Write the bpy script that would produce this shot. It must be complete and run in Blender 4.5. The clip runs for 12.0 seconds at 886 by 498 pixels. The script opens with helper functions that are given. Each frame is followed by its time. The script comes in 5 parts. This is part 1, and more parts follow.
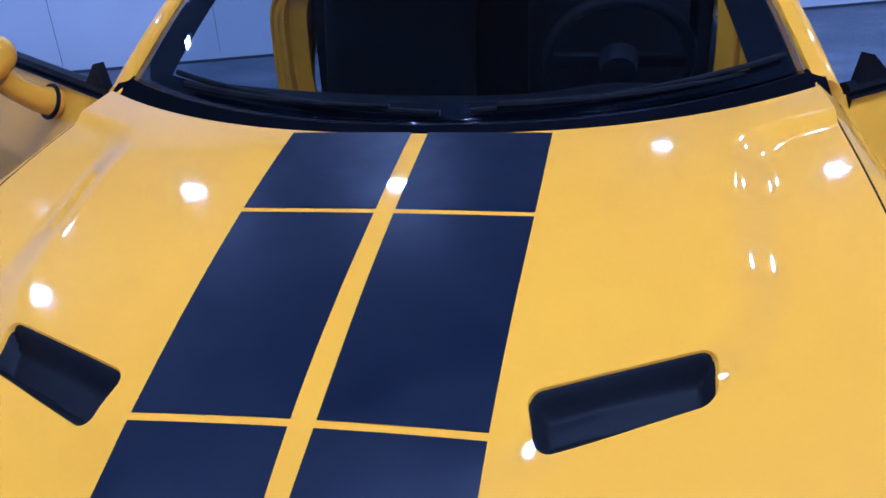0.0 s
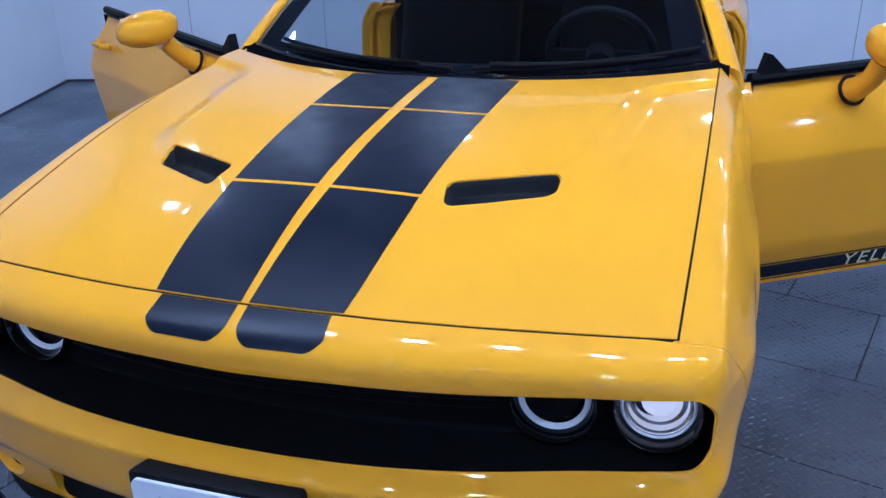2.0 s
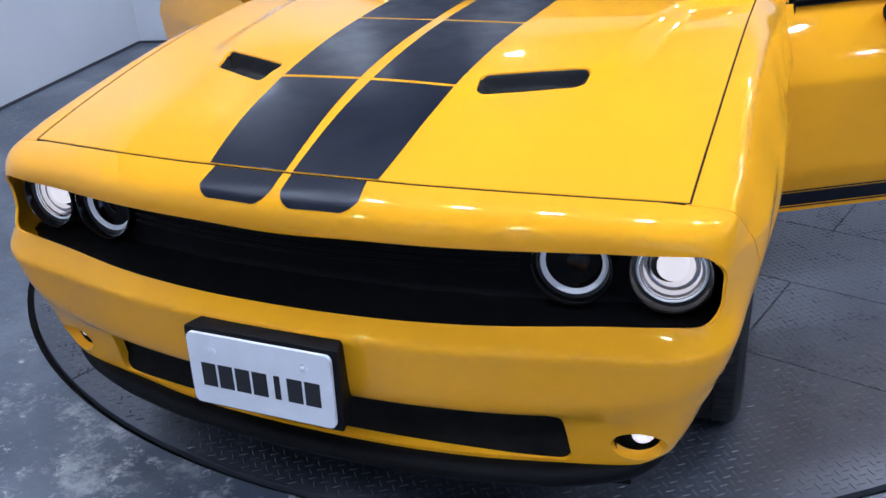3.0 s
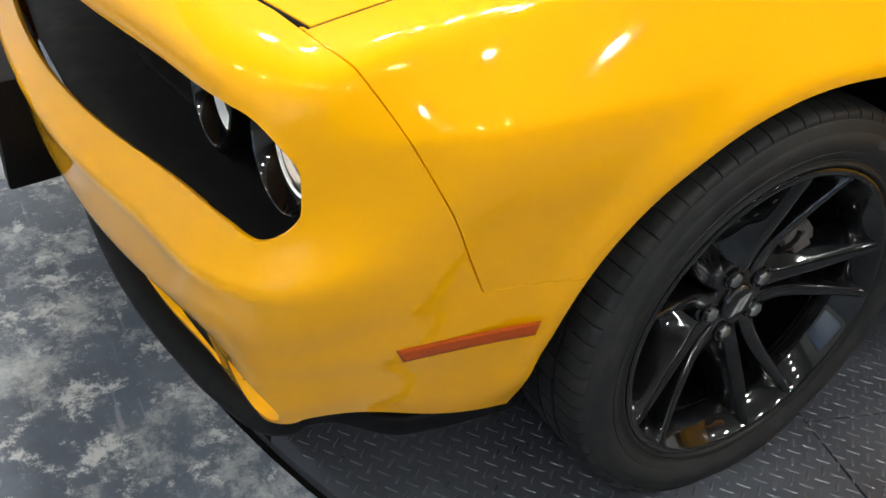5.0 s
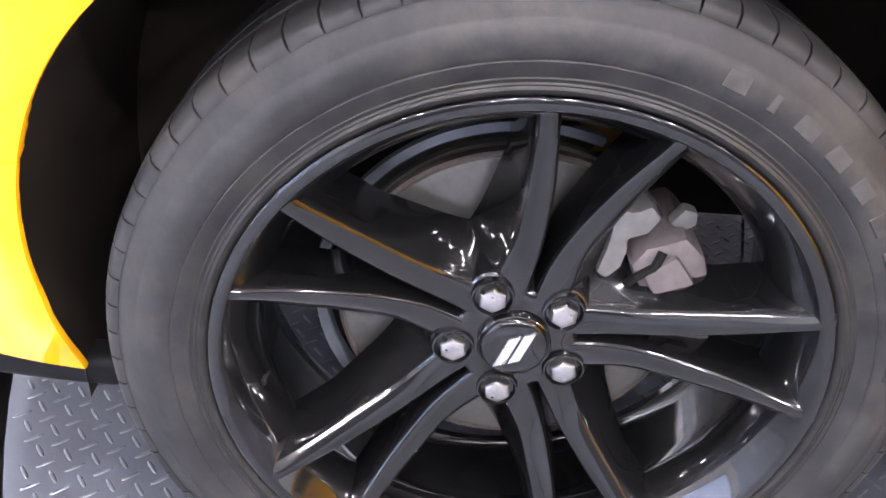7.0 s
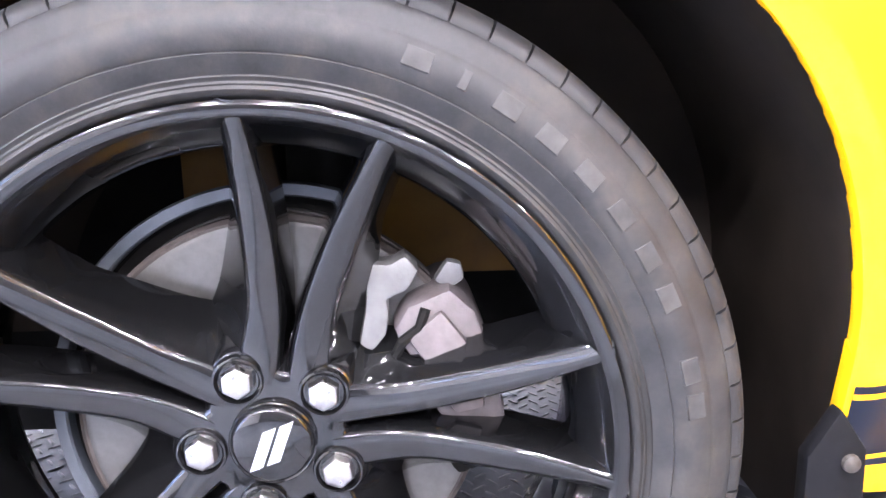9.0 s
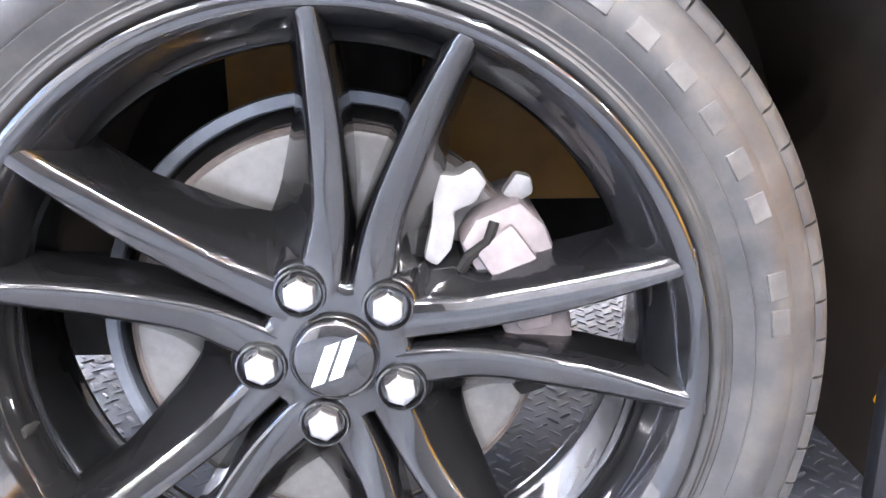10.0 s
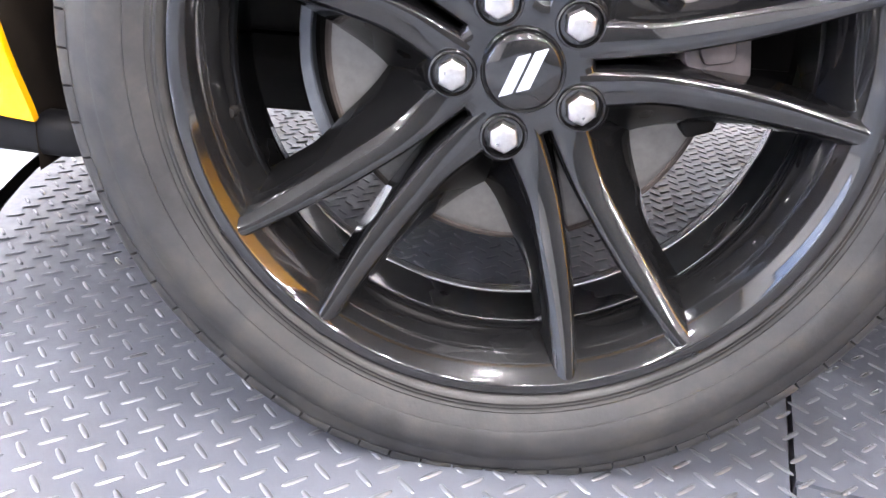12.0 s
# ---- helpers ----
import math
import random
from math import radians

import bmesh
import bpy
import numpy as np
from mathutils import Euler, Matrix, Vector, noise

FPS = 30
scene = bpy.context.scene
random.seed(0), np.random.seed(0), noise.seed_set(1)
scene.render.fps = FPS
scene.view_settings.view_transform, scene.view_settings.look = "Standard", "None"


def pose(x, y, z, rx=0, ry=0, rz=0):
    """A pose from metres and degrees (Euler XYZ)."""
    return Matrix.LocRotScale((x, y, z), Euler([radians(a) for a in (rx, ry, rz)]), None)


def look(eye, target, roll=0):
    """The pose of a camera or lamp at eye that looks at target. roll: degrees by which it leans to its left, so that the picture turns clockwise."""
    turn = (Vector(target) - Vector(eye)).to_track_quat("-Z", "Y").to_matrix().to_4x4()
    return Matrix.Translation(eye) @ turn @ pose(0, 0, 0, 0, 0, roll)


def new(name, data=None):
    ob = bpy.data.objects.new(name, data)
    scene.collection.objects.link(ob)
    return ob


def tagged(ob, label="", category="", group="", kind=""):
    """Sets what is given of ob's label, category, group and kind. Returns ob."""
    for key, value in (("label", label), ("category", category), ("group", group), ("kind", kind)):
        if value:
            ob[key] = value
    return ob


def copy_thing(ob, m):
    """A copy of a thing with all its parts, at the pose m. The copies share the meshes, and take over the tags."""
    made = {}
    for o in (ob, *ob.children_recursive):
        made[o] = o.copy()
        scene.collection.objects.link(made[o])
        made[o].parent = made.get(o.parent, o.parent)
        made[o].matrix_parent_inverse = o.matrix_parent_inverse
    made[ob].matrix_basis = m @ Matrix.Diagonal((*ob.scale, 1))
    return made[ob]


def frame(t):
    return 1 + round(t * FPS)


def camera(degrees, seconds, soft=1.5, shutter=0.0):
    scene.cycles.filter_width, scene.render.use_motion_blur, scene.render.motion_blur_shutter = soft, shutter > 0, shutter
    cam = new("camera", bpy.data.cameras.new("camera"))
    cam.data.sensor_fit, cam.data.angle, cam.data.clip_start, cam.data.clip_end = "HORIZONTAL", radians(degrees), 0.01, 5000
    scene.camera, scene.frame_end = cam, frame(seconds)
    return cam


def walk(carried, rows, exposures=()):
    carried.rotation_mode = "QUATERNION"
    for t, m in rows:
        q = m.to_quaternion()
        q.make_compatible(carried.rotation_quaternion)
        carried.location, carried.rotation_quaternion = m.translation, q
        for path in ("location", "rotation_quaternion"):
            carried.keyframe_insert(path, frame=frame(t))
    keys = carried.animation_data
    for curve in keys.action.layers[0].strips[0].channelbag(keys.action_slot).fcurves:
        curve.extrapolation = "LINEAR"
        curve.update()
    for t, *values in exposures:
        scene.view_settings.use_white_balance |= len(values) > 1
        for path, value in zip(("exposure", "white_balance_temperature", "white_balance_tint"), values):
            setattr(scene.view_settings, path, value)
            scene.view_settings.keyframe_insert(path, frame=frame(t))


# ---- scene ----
cam = camera(54.6, 12.0)
PATH = [
    (0, (0.32, -1.233, 1.611), (-0.002, 0.523, 0.71), -3.4),
    (0.5, (0.508, -1.416, 1.777), (0.179, 0.395, 0.995), -3.1),
    (0.7, (0.537, -1.508, 1.785), (0.199, 0.314, 1.060), -3.5),
    (1, (0.558, -1.652, 1.755), (0.2, 0.174, 1.023), -4.4),
    (1.5, (0.619, -1.867, 1.669), (0.215, -0.053, 0.93), -5.2),
    (2, (0.764, -2.079, 1.577), (0.221, -0.319, 0.799), -0.9),
    (2.3, (0.801, -2.171, 1.532), (0.225, -0.427, 0.720), -0.7),
    (2.5, (0.816, -2.225, 1.504), (0.226, -0.489, 0.704), -0.9),
    (2.7, (0.822, -2.271, 1.48), (0.219, -0.541, 0.677), -1.3),
    (4.3, (1.463, -1.529, 1.185), (0.197, -0.31, 0.231), 2.5),
    (4.5, (1.504, -1.369, 1.195), (0.206, -0.221, 0.197), 4.5),
    (5, (1.556, -1.04, 1.145), (0.133, -0.139, 0.066), 6.0),
    (5.5, (1.551, -0.75, 1.117), (0.106, 0.019, -0.031), 9.2),
    (6, (1.445, -0.472, 1.047), (-0.061, 0.14, -0.118), 5.8),
    (6.5, (1.407, -0.271, 0.983), (-0.171, 0.067, -0.199), 2.6),
    (7, (1.459, -0.087, 0.862), (-0.219, -0.05, -0.227), 4.3),
    (7.5, (1.476, -0.014, 0.699), (-0.38, -0.038, -0.046), 1.0),
    (7.7, (1.495, 0.012, 0.665), (-0.396, -0.009, 0.015), 0.8),
    (9.3, (1.456, 0.109, 0.655), (-0.486, 0.212, 0.189), -1.0),
    (9.5, (1.453, 0.1, 0.646), (-0.488, 0.205, 0.176), -1.0),
    (10, (1.444, 0.06, 0.617), (-0.475, 0.134, 0.056), -0.2),
    (10.5, (1.446, 0.007, 0.563), (-0.458, 0.052, -0.047), 2.7),
    (11, (1.468, -0.049, 0.494), (-0.415, -0.086, -0.179), 3.9),
    (11.5, (1.488, -0.067, 0.47), (-0.355, -0.117, -0.307), 4.2),
    (12, (1.526, -0.038, 0.496), (-0.303, -0.079, -0.311), 4.4),
]
EXPOSURES = [(0, -0.88, 4000, 29), (0.5, -0.80, 4200, 26), (1, -0.77, 4300, 22), (2, -0.70, 4500, 17), (2.7, -0.45, 5000, 15), (4.5, -0.12, 7000, 11), (5.2, 0.08, 7000, 4), (6.0, 0.3, 7000, 8), (6.3, 0.35, 7000, 8), (6.6, 0.75, 6900, 14), (7.0, 2.55, 6700, 22), (7.5, 3.8, 6700, 16), (9.5, 3.45, 6400, 24), (10.2, 4.2, 6700, 15), (11.0, 4.1, 6800, 15), (11.5, 3.2, 6800, 18), (12, 3.1, 6900, 18)]
walk(cam, [(t, look(eye, target, roll)) for t, eye, target, roll in PATH], EXPOSURES)

# ---- world and lamps ----
world = bpy.data.worlds.new("world")
scene.world = world
world.use_nodes = True
world.node_tree.nodes["Background"].inputs[0].default_value = (0.6, 0.65, 0.8, 1)
world.node_tree.nodes["Background"].inputs[1].default_value = 0.02

ROOM_TURN = 17.0                      # the room stands at a slant to the car
ROOM = pose(-4.75, 4.35, 0, 0, 0, ROOM_TURN)
ROOM_W, ROOM_D, ROOM_H = 10.5, 10.5, 3.3


# ---- materials ----
def shader(name):
    m = bpy.data.materials.new(name)
    m.use_nodes = True
    nt = m.node_tree
    return m, nt, nt.nodes["Principled BSDF"]


def coords(nt, scale, kind="Object"):
    tc = nt.nodes.new("ShaderNodeTexCoord")
    mp = nt.nodes.new("ShaderNodeMapping")
    mp.inputs["Scale"].default_value = scale if isinstance(scale, tuple) else (scale,) * 3
    nt.links.new(tc.outputs[kind], mp.inputs[0])
    return mp.outputs[0]


def noise_tex(nt, vec, scale, detail=4.0, rough=0.55):
    n = nt.nodes.new("ShaderNodeTexNoise")
    n.inputs["Scale"].default_value, n.inputs["Detail"].default_value = scale, detail
    n.inputs["Roughness"].default_value = rough
    nt.links.new(vec, n.inputs["Vector"])
    return n.outputs["Fac"]


def ramp(nt, fac, stops):
    r = nt.nodes.new("ShaderNodeValToRGB")
    e = r.color_ramp.elements
    while len(e) < len(stops):
        e.new(0.5)
    for el, (p, c) in zip(e, stops):
        el.position, el.color = p, (*c, 1) if len(c) == 3 else c
    nt.links.new(fac, r.inputs[0])
    return r.outputs[0]


def bump(nt, bsdf, height, strength, distance=0.002):
    b = nt.nodes.new("ShaderNodeBump")
    b.inputs["Strength"].default_value, b.inputs["Distance"].default_value = strength, distance
    nt.links.new(height, b.inputs["Height"])
    nt.links.new(b.outputs[0], bsdf.inputs["Normal"])


def plain(name, col, rough=0.5, metal=0.0, coat=0.0, vary=0.12, scale=30.0, relief=0.0, spec=0.5, coat_rough=0.03):
    m, nt, b = shader(name)
    vec = coords(nt, 1.0)
    n = noise_tex(nt, vec, scale, 5.0)
    lo, hi = [c * (1 - vary) for c in col], [min(1, c * (1 + vary)) for c in col]
    nt.links.new(ramp(nt, n, [(0.3, lo), (0.7, hi)]), b.inputs["Base Color"])
    n2 = noise_tex(nt, vec, scale * 0.22, 3.0)
    nt.links.new(ramp(nt, n2, [(0.3, (max(0, rough - 0.06),) * 3), (0.7, (min(1, rough + 0.06),) * 3)]), b.inputs["Roughness"])
    b.inputs["Metallic"].default_value, b.inputs["Coat Weight"].default_value = metal, coat
    b.inputs["Coat Roughness"].default_value = coat_rough
    b.inputs["Specular IOR Level"].default_value = spec
    if relief:
        bump(nt, b, n, relief)
    return m


def glow(name, col, strength):
    m, nt, b = shader(name)
    b.inputs["Base Color"].default_value = (0.9, 0.9, 0.9, 1)
    b.inputs["Emission Color"].default_value = (*col, 1)
    b.inputs["Emission Strength"].default_value = strength
    return m


def glass(name, col, rough=0.0, ior=1.45):
    m, nt, b = shader(name)
    b.inputs["Base Color"].default_value = (*col, 1)
    b.inputs["Transmission Weight"].default_value, b.inputs["Roughness"].default_value = 1.0, rough
    b.inputs["IOR"].default_value = ior
    return m


def paint():
    """Clear-coated yellow with a faint orange peel in the coat."""
    m, nt, b = shader("yellow_paint")
    vec = coords(nt, 1.0)
    n = noise_tex(nt, vec, 3.0, 3.0)
    nt.links.new(ramp(nt, n, [(0.3, (0.87, 0.388, 0.003)), (0.7, (0.91, 0.412, 0.004))]), b.inputs["Base Color"])
    b.inputs["Roughness"].default_value = 0.42
    b.inputs["Specular IOR Level"].default_value = 0.05
    b.inputs["Coat Weight"].default_value, b.inputs["Coat Roughness"].default_value = 1.0, 0.045
    b.inputs["Coat IOR"].default_value = 1.33
    peel = noise_tex(nt, vec, 140.0, 1.0)
    bm_ = nt.nodes.new("ShaderNodeBump")
    bm_.inputs["Strength"].default_value, bm_.inputs["Distance"].default_value = 0.02, 0.001
    nt.links.new(peel, bm_.inputs["Height"])
    nt.links.new(bm_.outputs[0], b.inputs["Coat Normal"])
    return m


def concrete():
    """Dark grey painted floor with pale scuffs and darker patches."""
    m, nt, b = shader("stained_floor")
    vec = coords(nt, 1.0)
    big, mid, fine = noise_tex(nt, vec, 1.6, 6.0, 0.62), noise_tex(nt, vec, 11.0, 10.0, 0.78), noise_tex(nt, vec, 60.0, 4.0)
    base = ramp(nt, big, [(0.3, (0.052, 0.066, 0.094)), (0.5, (0.108, 0.126, 0.158)), (0.72, (0.23, 0.25, 0.28))])
    near = nt.nodes.new("ShaderNodeTexGradient")
    near.gradient_type = "SPHERICAL"
    mp = nt.nodes.new("ShaderNodeMapping")
    mp.inputs["Location"].default_value, mp.inputs["Scale"].default_value = (-0.1 / 2.2, 1.5 / 2.2, 0), (1 / 2.2,) * 3
    nt.links.new(nt.nodes.new("ShaderNodeTexCoord").outputs["Object"], mp.inputs[0])
    nt.links.new(mp.outputs[0], near.inputs[0])

    def worn(pattern, gain, lo, hi):
        k = nt.nodes.new("ShaderNodeMath")
        k.operation = "MULTIPLY_ADD"
        nt.links.new(near.outputs["Fac"], k.inputs[0])
        k.inputs[1].default_value = gain
        nt.links.new(pattern, k.inputs[2])
        return ramp(nt, k.outputs[0], [(lo, (0, 0, 0)), (hi, (1, 1, 1))])

    def over(mask, low, col, most):
        f = nt.nodes.new("ShaderNodeMath")
        f.operation = "MULTIPLY"
        nt.links.new(mask, f.inputs[0])
        f.inputs[1].default_value = most
        mix = nt.nodes.new("ShaderNodeMixRGB")
        nt.links.new(f.outputs[0], mix.inputs[0])
        nt.links.new(low, mix.inputs[1])
        mix.inputs[2].default_value = (*col, 1)
        return mix.outputs[0]
    # fine white flecks, long scratches in two directions, and soft smears
    out = over(worn(mid, 0.13, 0.625, 0.69), base, (0.60, 0.60, 0.585), 0.85)
    for turn, size in ((0.5, (2.2, 30.0, 1.0)), (-0.7, (1.6, 38.0, 1.0))):
        st = nt.nodes.new("ShaderNodeMapping")
        st.inputs["Rotation"].default_value, st.inputs["Scale"].default_value = (0, 0, turn), size
        nt.links.new(nt.nodes.new("ShaderNodeTexCoord").outputs["Object"], st.inputs[0])
        out = over(worn(noise_tex(nt, st.outputs[0], 1.0, 5.0, 0.6), 0.10, 0.71, 0.77), out, (0.42, 0.43, 0.44), 0.38)
    out = over(worn(noise_tex(nt, vec, 3.6, 12.0, 0.80), 0.13, 0.59, 0.69), out, (0.50, 0.505, 0.50), 0.72)
    out = over(worn(noise_tex(nt, vec, 2.3, 9.0, 0.70), 0.0, 0.58, 0.70), out, (0.075, 0.085, 0.105), 0.6)
    nt.links.new(out, b.inputs["Base Color"])
    nt.links.new(ramp(nt, fine, [(0.3, (0.32,) * 3), (0.7, (0.55,) * 3)]), b.inputs["Roughness"])
    bump(nt, b, mid, 0.15)
    return m


def plate_metal():
    m, nt, b = shader("chequer_plate_metal")
    vec = coords(nt, 1.0)
    big, fine = noise_tex(nt, vec, 2.2, 5.0), noise_tex(nt, vec, 90.0, 4.0)
    nt.links.new(ramp(nt, big, [(0.3, (0.058, 0.064, 0.080)), (0.7, (0.104, 0.111, 0.130))]), b.inputs["Base Color"])
    nt.links.new(ramp(nt, fine, [(0.3, (0.30,) * 3), (0.7, (0.46,) * 3)]), b.inputs["Roughness"])
    b.inputs["Metallic"].default_value = 0.3
    bump(nt, b, fine, 0.06)
    return m


def wall_panel():
    m, nt, b = shader("white_wall_panel")
    vec = coords(nt, 1.0)
    n, f = noise_tex(nt, vec, 1.1, 5.0), noise_tex(nt, vec, 45.0, 3.0)
    nt.links.new(ramp(nt, n, [(0.25, (0.66, 0.67, 0.70)), (0.75, (0.74, 0.75, 0.77))]), b.inputs["Base Color"])
    b.inputs["Roughness"].default_value = 0.55
    bump(nt, b, f, 0.05)
    return m


def rubber():
    m, nt, b = shader("tyre_rubber")
    vec = coords(nt, 1.0)
    n, f = noise_tex(nt, vec, 17.0, 8.0, 0.72), noise_tex(nt, vec, 220.0, 3.0)
    nt.links.new(ramp(nt, n, [(0.34, (0.0080, 0.0080, 0.0085)), (0.50, (0.0165, 0.0165, 0.017)), (0.68, (0.031, 0.029, 0.026))]), b.inputs["Base Color"])
    nt.links.new(ramp(nt, n, [(0.3, (0.50,) * 3), (0.7, (0.66,) * 3)]), b.inputs["Roughness"])
    b.inputs["Specular IOR Level"].default_value = 0.24
    bump(nt, b, f, 0.2, 0.0008)
    return m


YELLOW, CONCRETE, PLATE, WALL, RUBBER = paint(), concrete(), plate_metal(), wall_panel(), rubber()
STRIPE = plain("satin_black_vinyl", (0.006, 0.008, 0.016), 0.36, vary=0.1, scale=60, spec=0.20)
BLACK = plain("black_plastic", (0.0035, 0.0035, 0.0042), 0.55, vary=0.25, scale=90, relief=0.12, spec=0.14)
DULL = plain("dull_black_liner", (0.008, 0.0075, 0.007), 0.8, vary=0.4, scale=18, relief=0.5, spec=0.1)
GLOSS = plain("gloss_black_wheel_paint", (0.0030, 0.0030, 0.0032), 0.32, coat=1.0, vary=0.2, scale=25, spec=0.08, coat_rough=0.06)
NUT = plain("worn_nut_metal", (0.40, 0.39, 0.38), 0.30, 1.0, vary=0.12, scale=220)
CHROME = plain("chrome", (0.75, 0.75, 0.76), 0.12, 1.0, vary=0.05)
DISC = plain("worn_disc_metal", (0.120, 0.115, 0.109), 0.42, 0.75, vary=0.1, scale=120, relief=0.1)
TRIM = plain("interior_black", (0.0035, 0.0035, 0.004), 0.7, vary=0.3, scale=120, relief=0.2, spec=0.12)
BEAD = plain("dark_bead_rubber", (0.010, 0.0095, 0.009), 0.55, vary=0.45, scale=40, relief=0.3, spec=0.3)
WHITE = plain("white_enamel", (0.78, 0.78, 0.80), 0.35, vary=0.03)
CREAM = plain("pale_yellow_vinyl", (0.95, 0.86, 0.50), 0.4, vary=0.04)
AMBER = plain("amber_lens_plastic", (0.46, 0.068, 0.003), 0.35, coat=0.25, vary=0.1, scale=200, spec=0.2)
SILVER = plain("silver_badge", (0.7, 0.7, 0.72), 0.25, 0.9, vary=0.04)
GLASS = glass("windscreen_glass", (0.66, 0.74, 0.80))
CLEAR = glass("clear_lens", (0.97, 0.97, 0.97))
LED = glow("lamp_panel", (0.92, 0.955, 1.0), 470.0)
BULB = glow("headlamp_bulb", (1.0, 0.86, 0.74), 0.95)
RING = glow("halo_ring", (0.90, 0.94, 1.0), 0.10)


# ---- mesh helpers ----
def thing(name, label, category, at=(0, 0, 0), group="", kind=""):
    ob = new(name)
    ob.location = at
    return tagged(ob, label, category, group, kind)


def finish(bm, sharp=None):
    me = bpy.data.meshes.new("mesh")
    bm.to_mesh(me)
    bm.free()
    me.polygons.foreach_set("use_smooth", [True] * len(me.polygons))
    if sharp:
        me.set_sharp_from_angle(angle=radians(sharp))
    return me


def part(name, bm, material, parent=None, label="", sharp=35):
    ob = new(name, finish(bm, sharp) if isinstance(bm, bmesh.types.BMesh) else bm)
    if not ob.data.materials:
        ob.data.materials.append(material)
    ob.parent = parent
    if label:
        ob["label"] = label
    return ob


def spline(keys):
    """A smooth curve (natural cubic) through (x, y) keys, straight beyond its ends."""
    xs, ys = (np.array(c, float) for c in zip(*keys))
    n, h = len(xs), np.diff(xs)
    a, r = np.eye(n), np.zeros(n)
    for i in range(1, n - 1):
        a[i, i - 1 : i + 2] = h[i - 1], 2 * (h[i - 1] + h[i]), h[i]
        r[i] = 6 * ((ys[i + 1] - ys[i]) / h[i] - (ys[i] - ys[i - 1]) / h[i - 1])
    m = np.linalg.solve(a, r)

    def curve(x):
        x = np.clip(np.asarray(x, float), xs[0], xs[-1])
        i = np.clip(np.searchsorted(xs, x) - 1, 0, n - 2)
        d, e, g = xs[i + 1] - x, x - xs[i], h[i]
        return (m[i] * d**3 + m[i + 1] * e**3) / (6 * g) + (ys[i] / g - m[i] * g / 6) * d + (ys[i + 1] / g - m[i + 1] * g / 6) * e
    return curve


def smooth(x):
    x = np.clip(x, 0, 1)
    return x * x * (3 - 2 * x)


def sheet(fn, us, vs, keep=(), rim=0.0, flip=False, mirror=False):
    """A surface fn(u, v) -> (.., 3) over a grid, cut to where every function of keep(place) is above nought, its border laid
    onto the cut, with an edge turned in by rim."""
    u, v = (g.ravel().copy() for g in np.meshgrid(np.asarray(us, float), np.asarray(vs, float), indexing="ij"))
    nu, nv = len(us), len(vs)
    idx = np.arange(nu * nv).reshape(nu, nv)
    edges = np.concatenate([np.stack([idx[:-1].ravel(), idx[1:].ravel()], 1), np.stack([idx[:, :-1].ravel(), idx[:, 1:].ravel()], 1),
                            np.stack([idx[:-1, :-1].ravel(), idx[1:, 1:].ravel()], 1), np.stack([idx[:-1, 1:].ravel(), idx[1:, :-1].ravel()], 1)])
    du, dv = (us[-1] - us[0]) / nu * 0.02, (vs[-1] - vs[0]) / nv * 0.02
    quads = np.stack([idx[:-1, :-1], idx[1:, :-1], idx[1:, 1:], idx[:-1, 1:]], -1).reshape(-1, 4)
    alive = np.ones(len(quads), bool)
    for k in keep:
        val = k(fn(u, v))
        done = np.zeros(len(u), bool)
        for _ in range(4):
            a, b = edges[:, 0], edges[:, 1]
            cross = (val[a] * val[b] < 0) & ~done[a] & ~done[b]
            near = np.where(np.abs(val[a]) < np.abs(val[b]), a, b)[cross]
            near = np.unique(near)
            if not len(near):
                break
            for _ in range(3):
                f = k(fn(u[near], v[near]))
                gu, gv = (k(fn(u[near] + du, v[near])) - f) / du, (k(fn(u[near], v[near] + dv)) - f) / dv
                su, sv = (us[-1] - us[0]) / nu, (vs[-1] - vs[0]) / nv
                gu, gv = gu * su, gv * sv
                w = f / (gu * gu + gv * gv + 1e-12)
                u[near] -= np.clip(w * gu, -0.7, 0.7) * su
                v[near] -= np.clip(w * gv, -0.7, 0.7) * sv
            done[near] = True
            val[near] = 0.0
        mid = val[quads]
        alive &= (mid.sum(1) > 1e-9) & ((mid >= -1e-9).sum(1) >= 3)
    co = fn(u, v)
    bm = bmesh.new()
    quads = quads[alive]
    used = np.unique(quads)
    verts = {int(i): bm.verts.new(co[i]) for i in used}
    for q in quads:
        loop = [verts[int(i)] for i in (q[::-1] if flip else q)]
        try:
            bm.faces.new(loop)
        except ValueError:
            pass
    bmesh.ops.remove_doubles(bm, verts=bm.verts, dist=2e-4)
    if mirror:
        both = bmesh.ops.duplicate(bm, geom=bm.verts[:] + bm.edges[:] + bm.faces[:])["geom"]
        for e in both:
            if isinstance(e, bmesh.types.BMVert):
                e.co.x = -e.co.x
        bmesh.ops.reverse_faces(bm, faces=[e for e in both if isinstance(e, bmesh.types.BMFace)])
        bmesh.ops.remove_doubles(bm, verts=bm.verts, dist=6e-4)
    if rim:
        turn_in(bm, rim)
    return bm


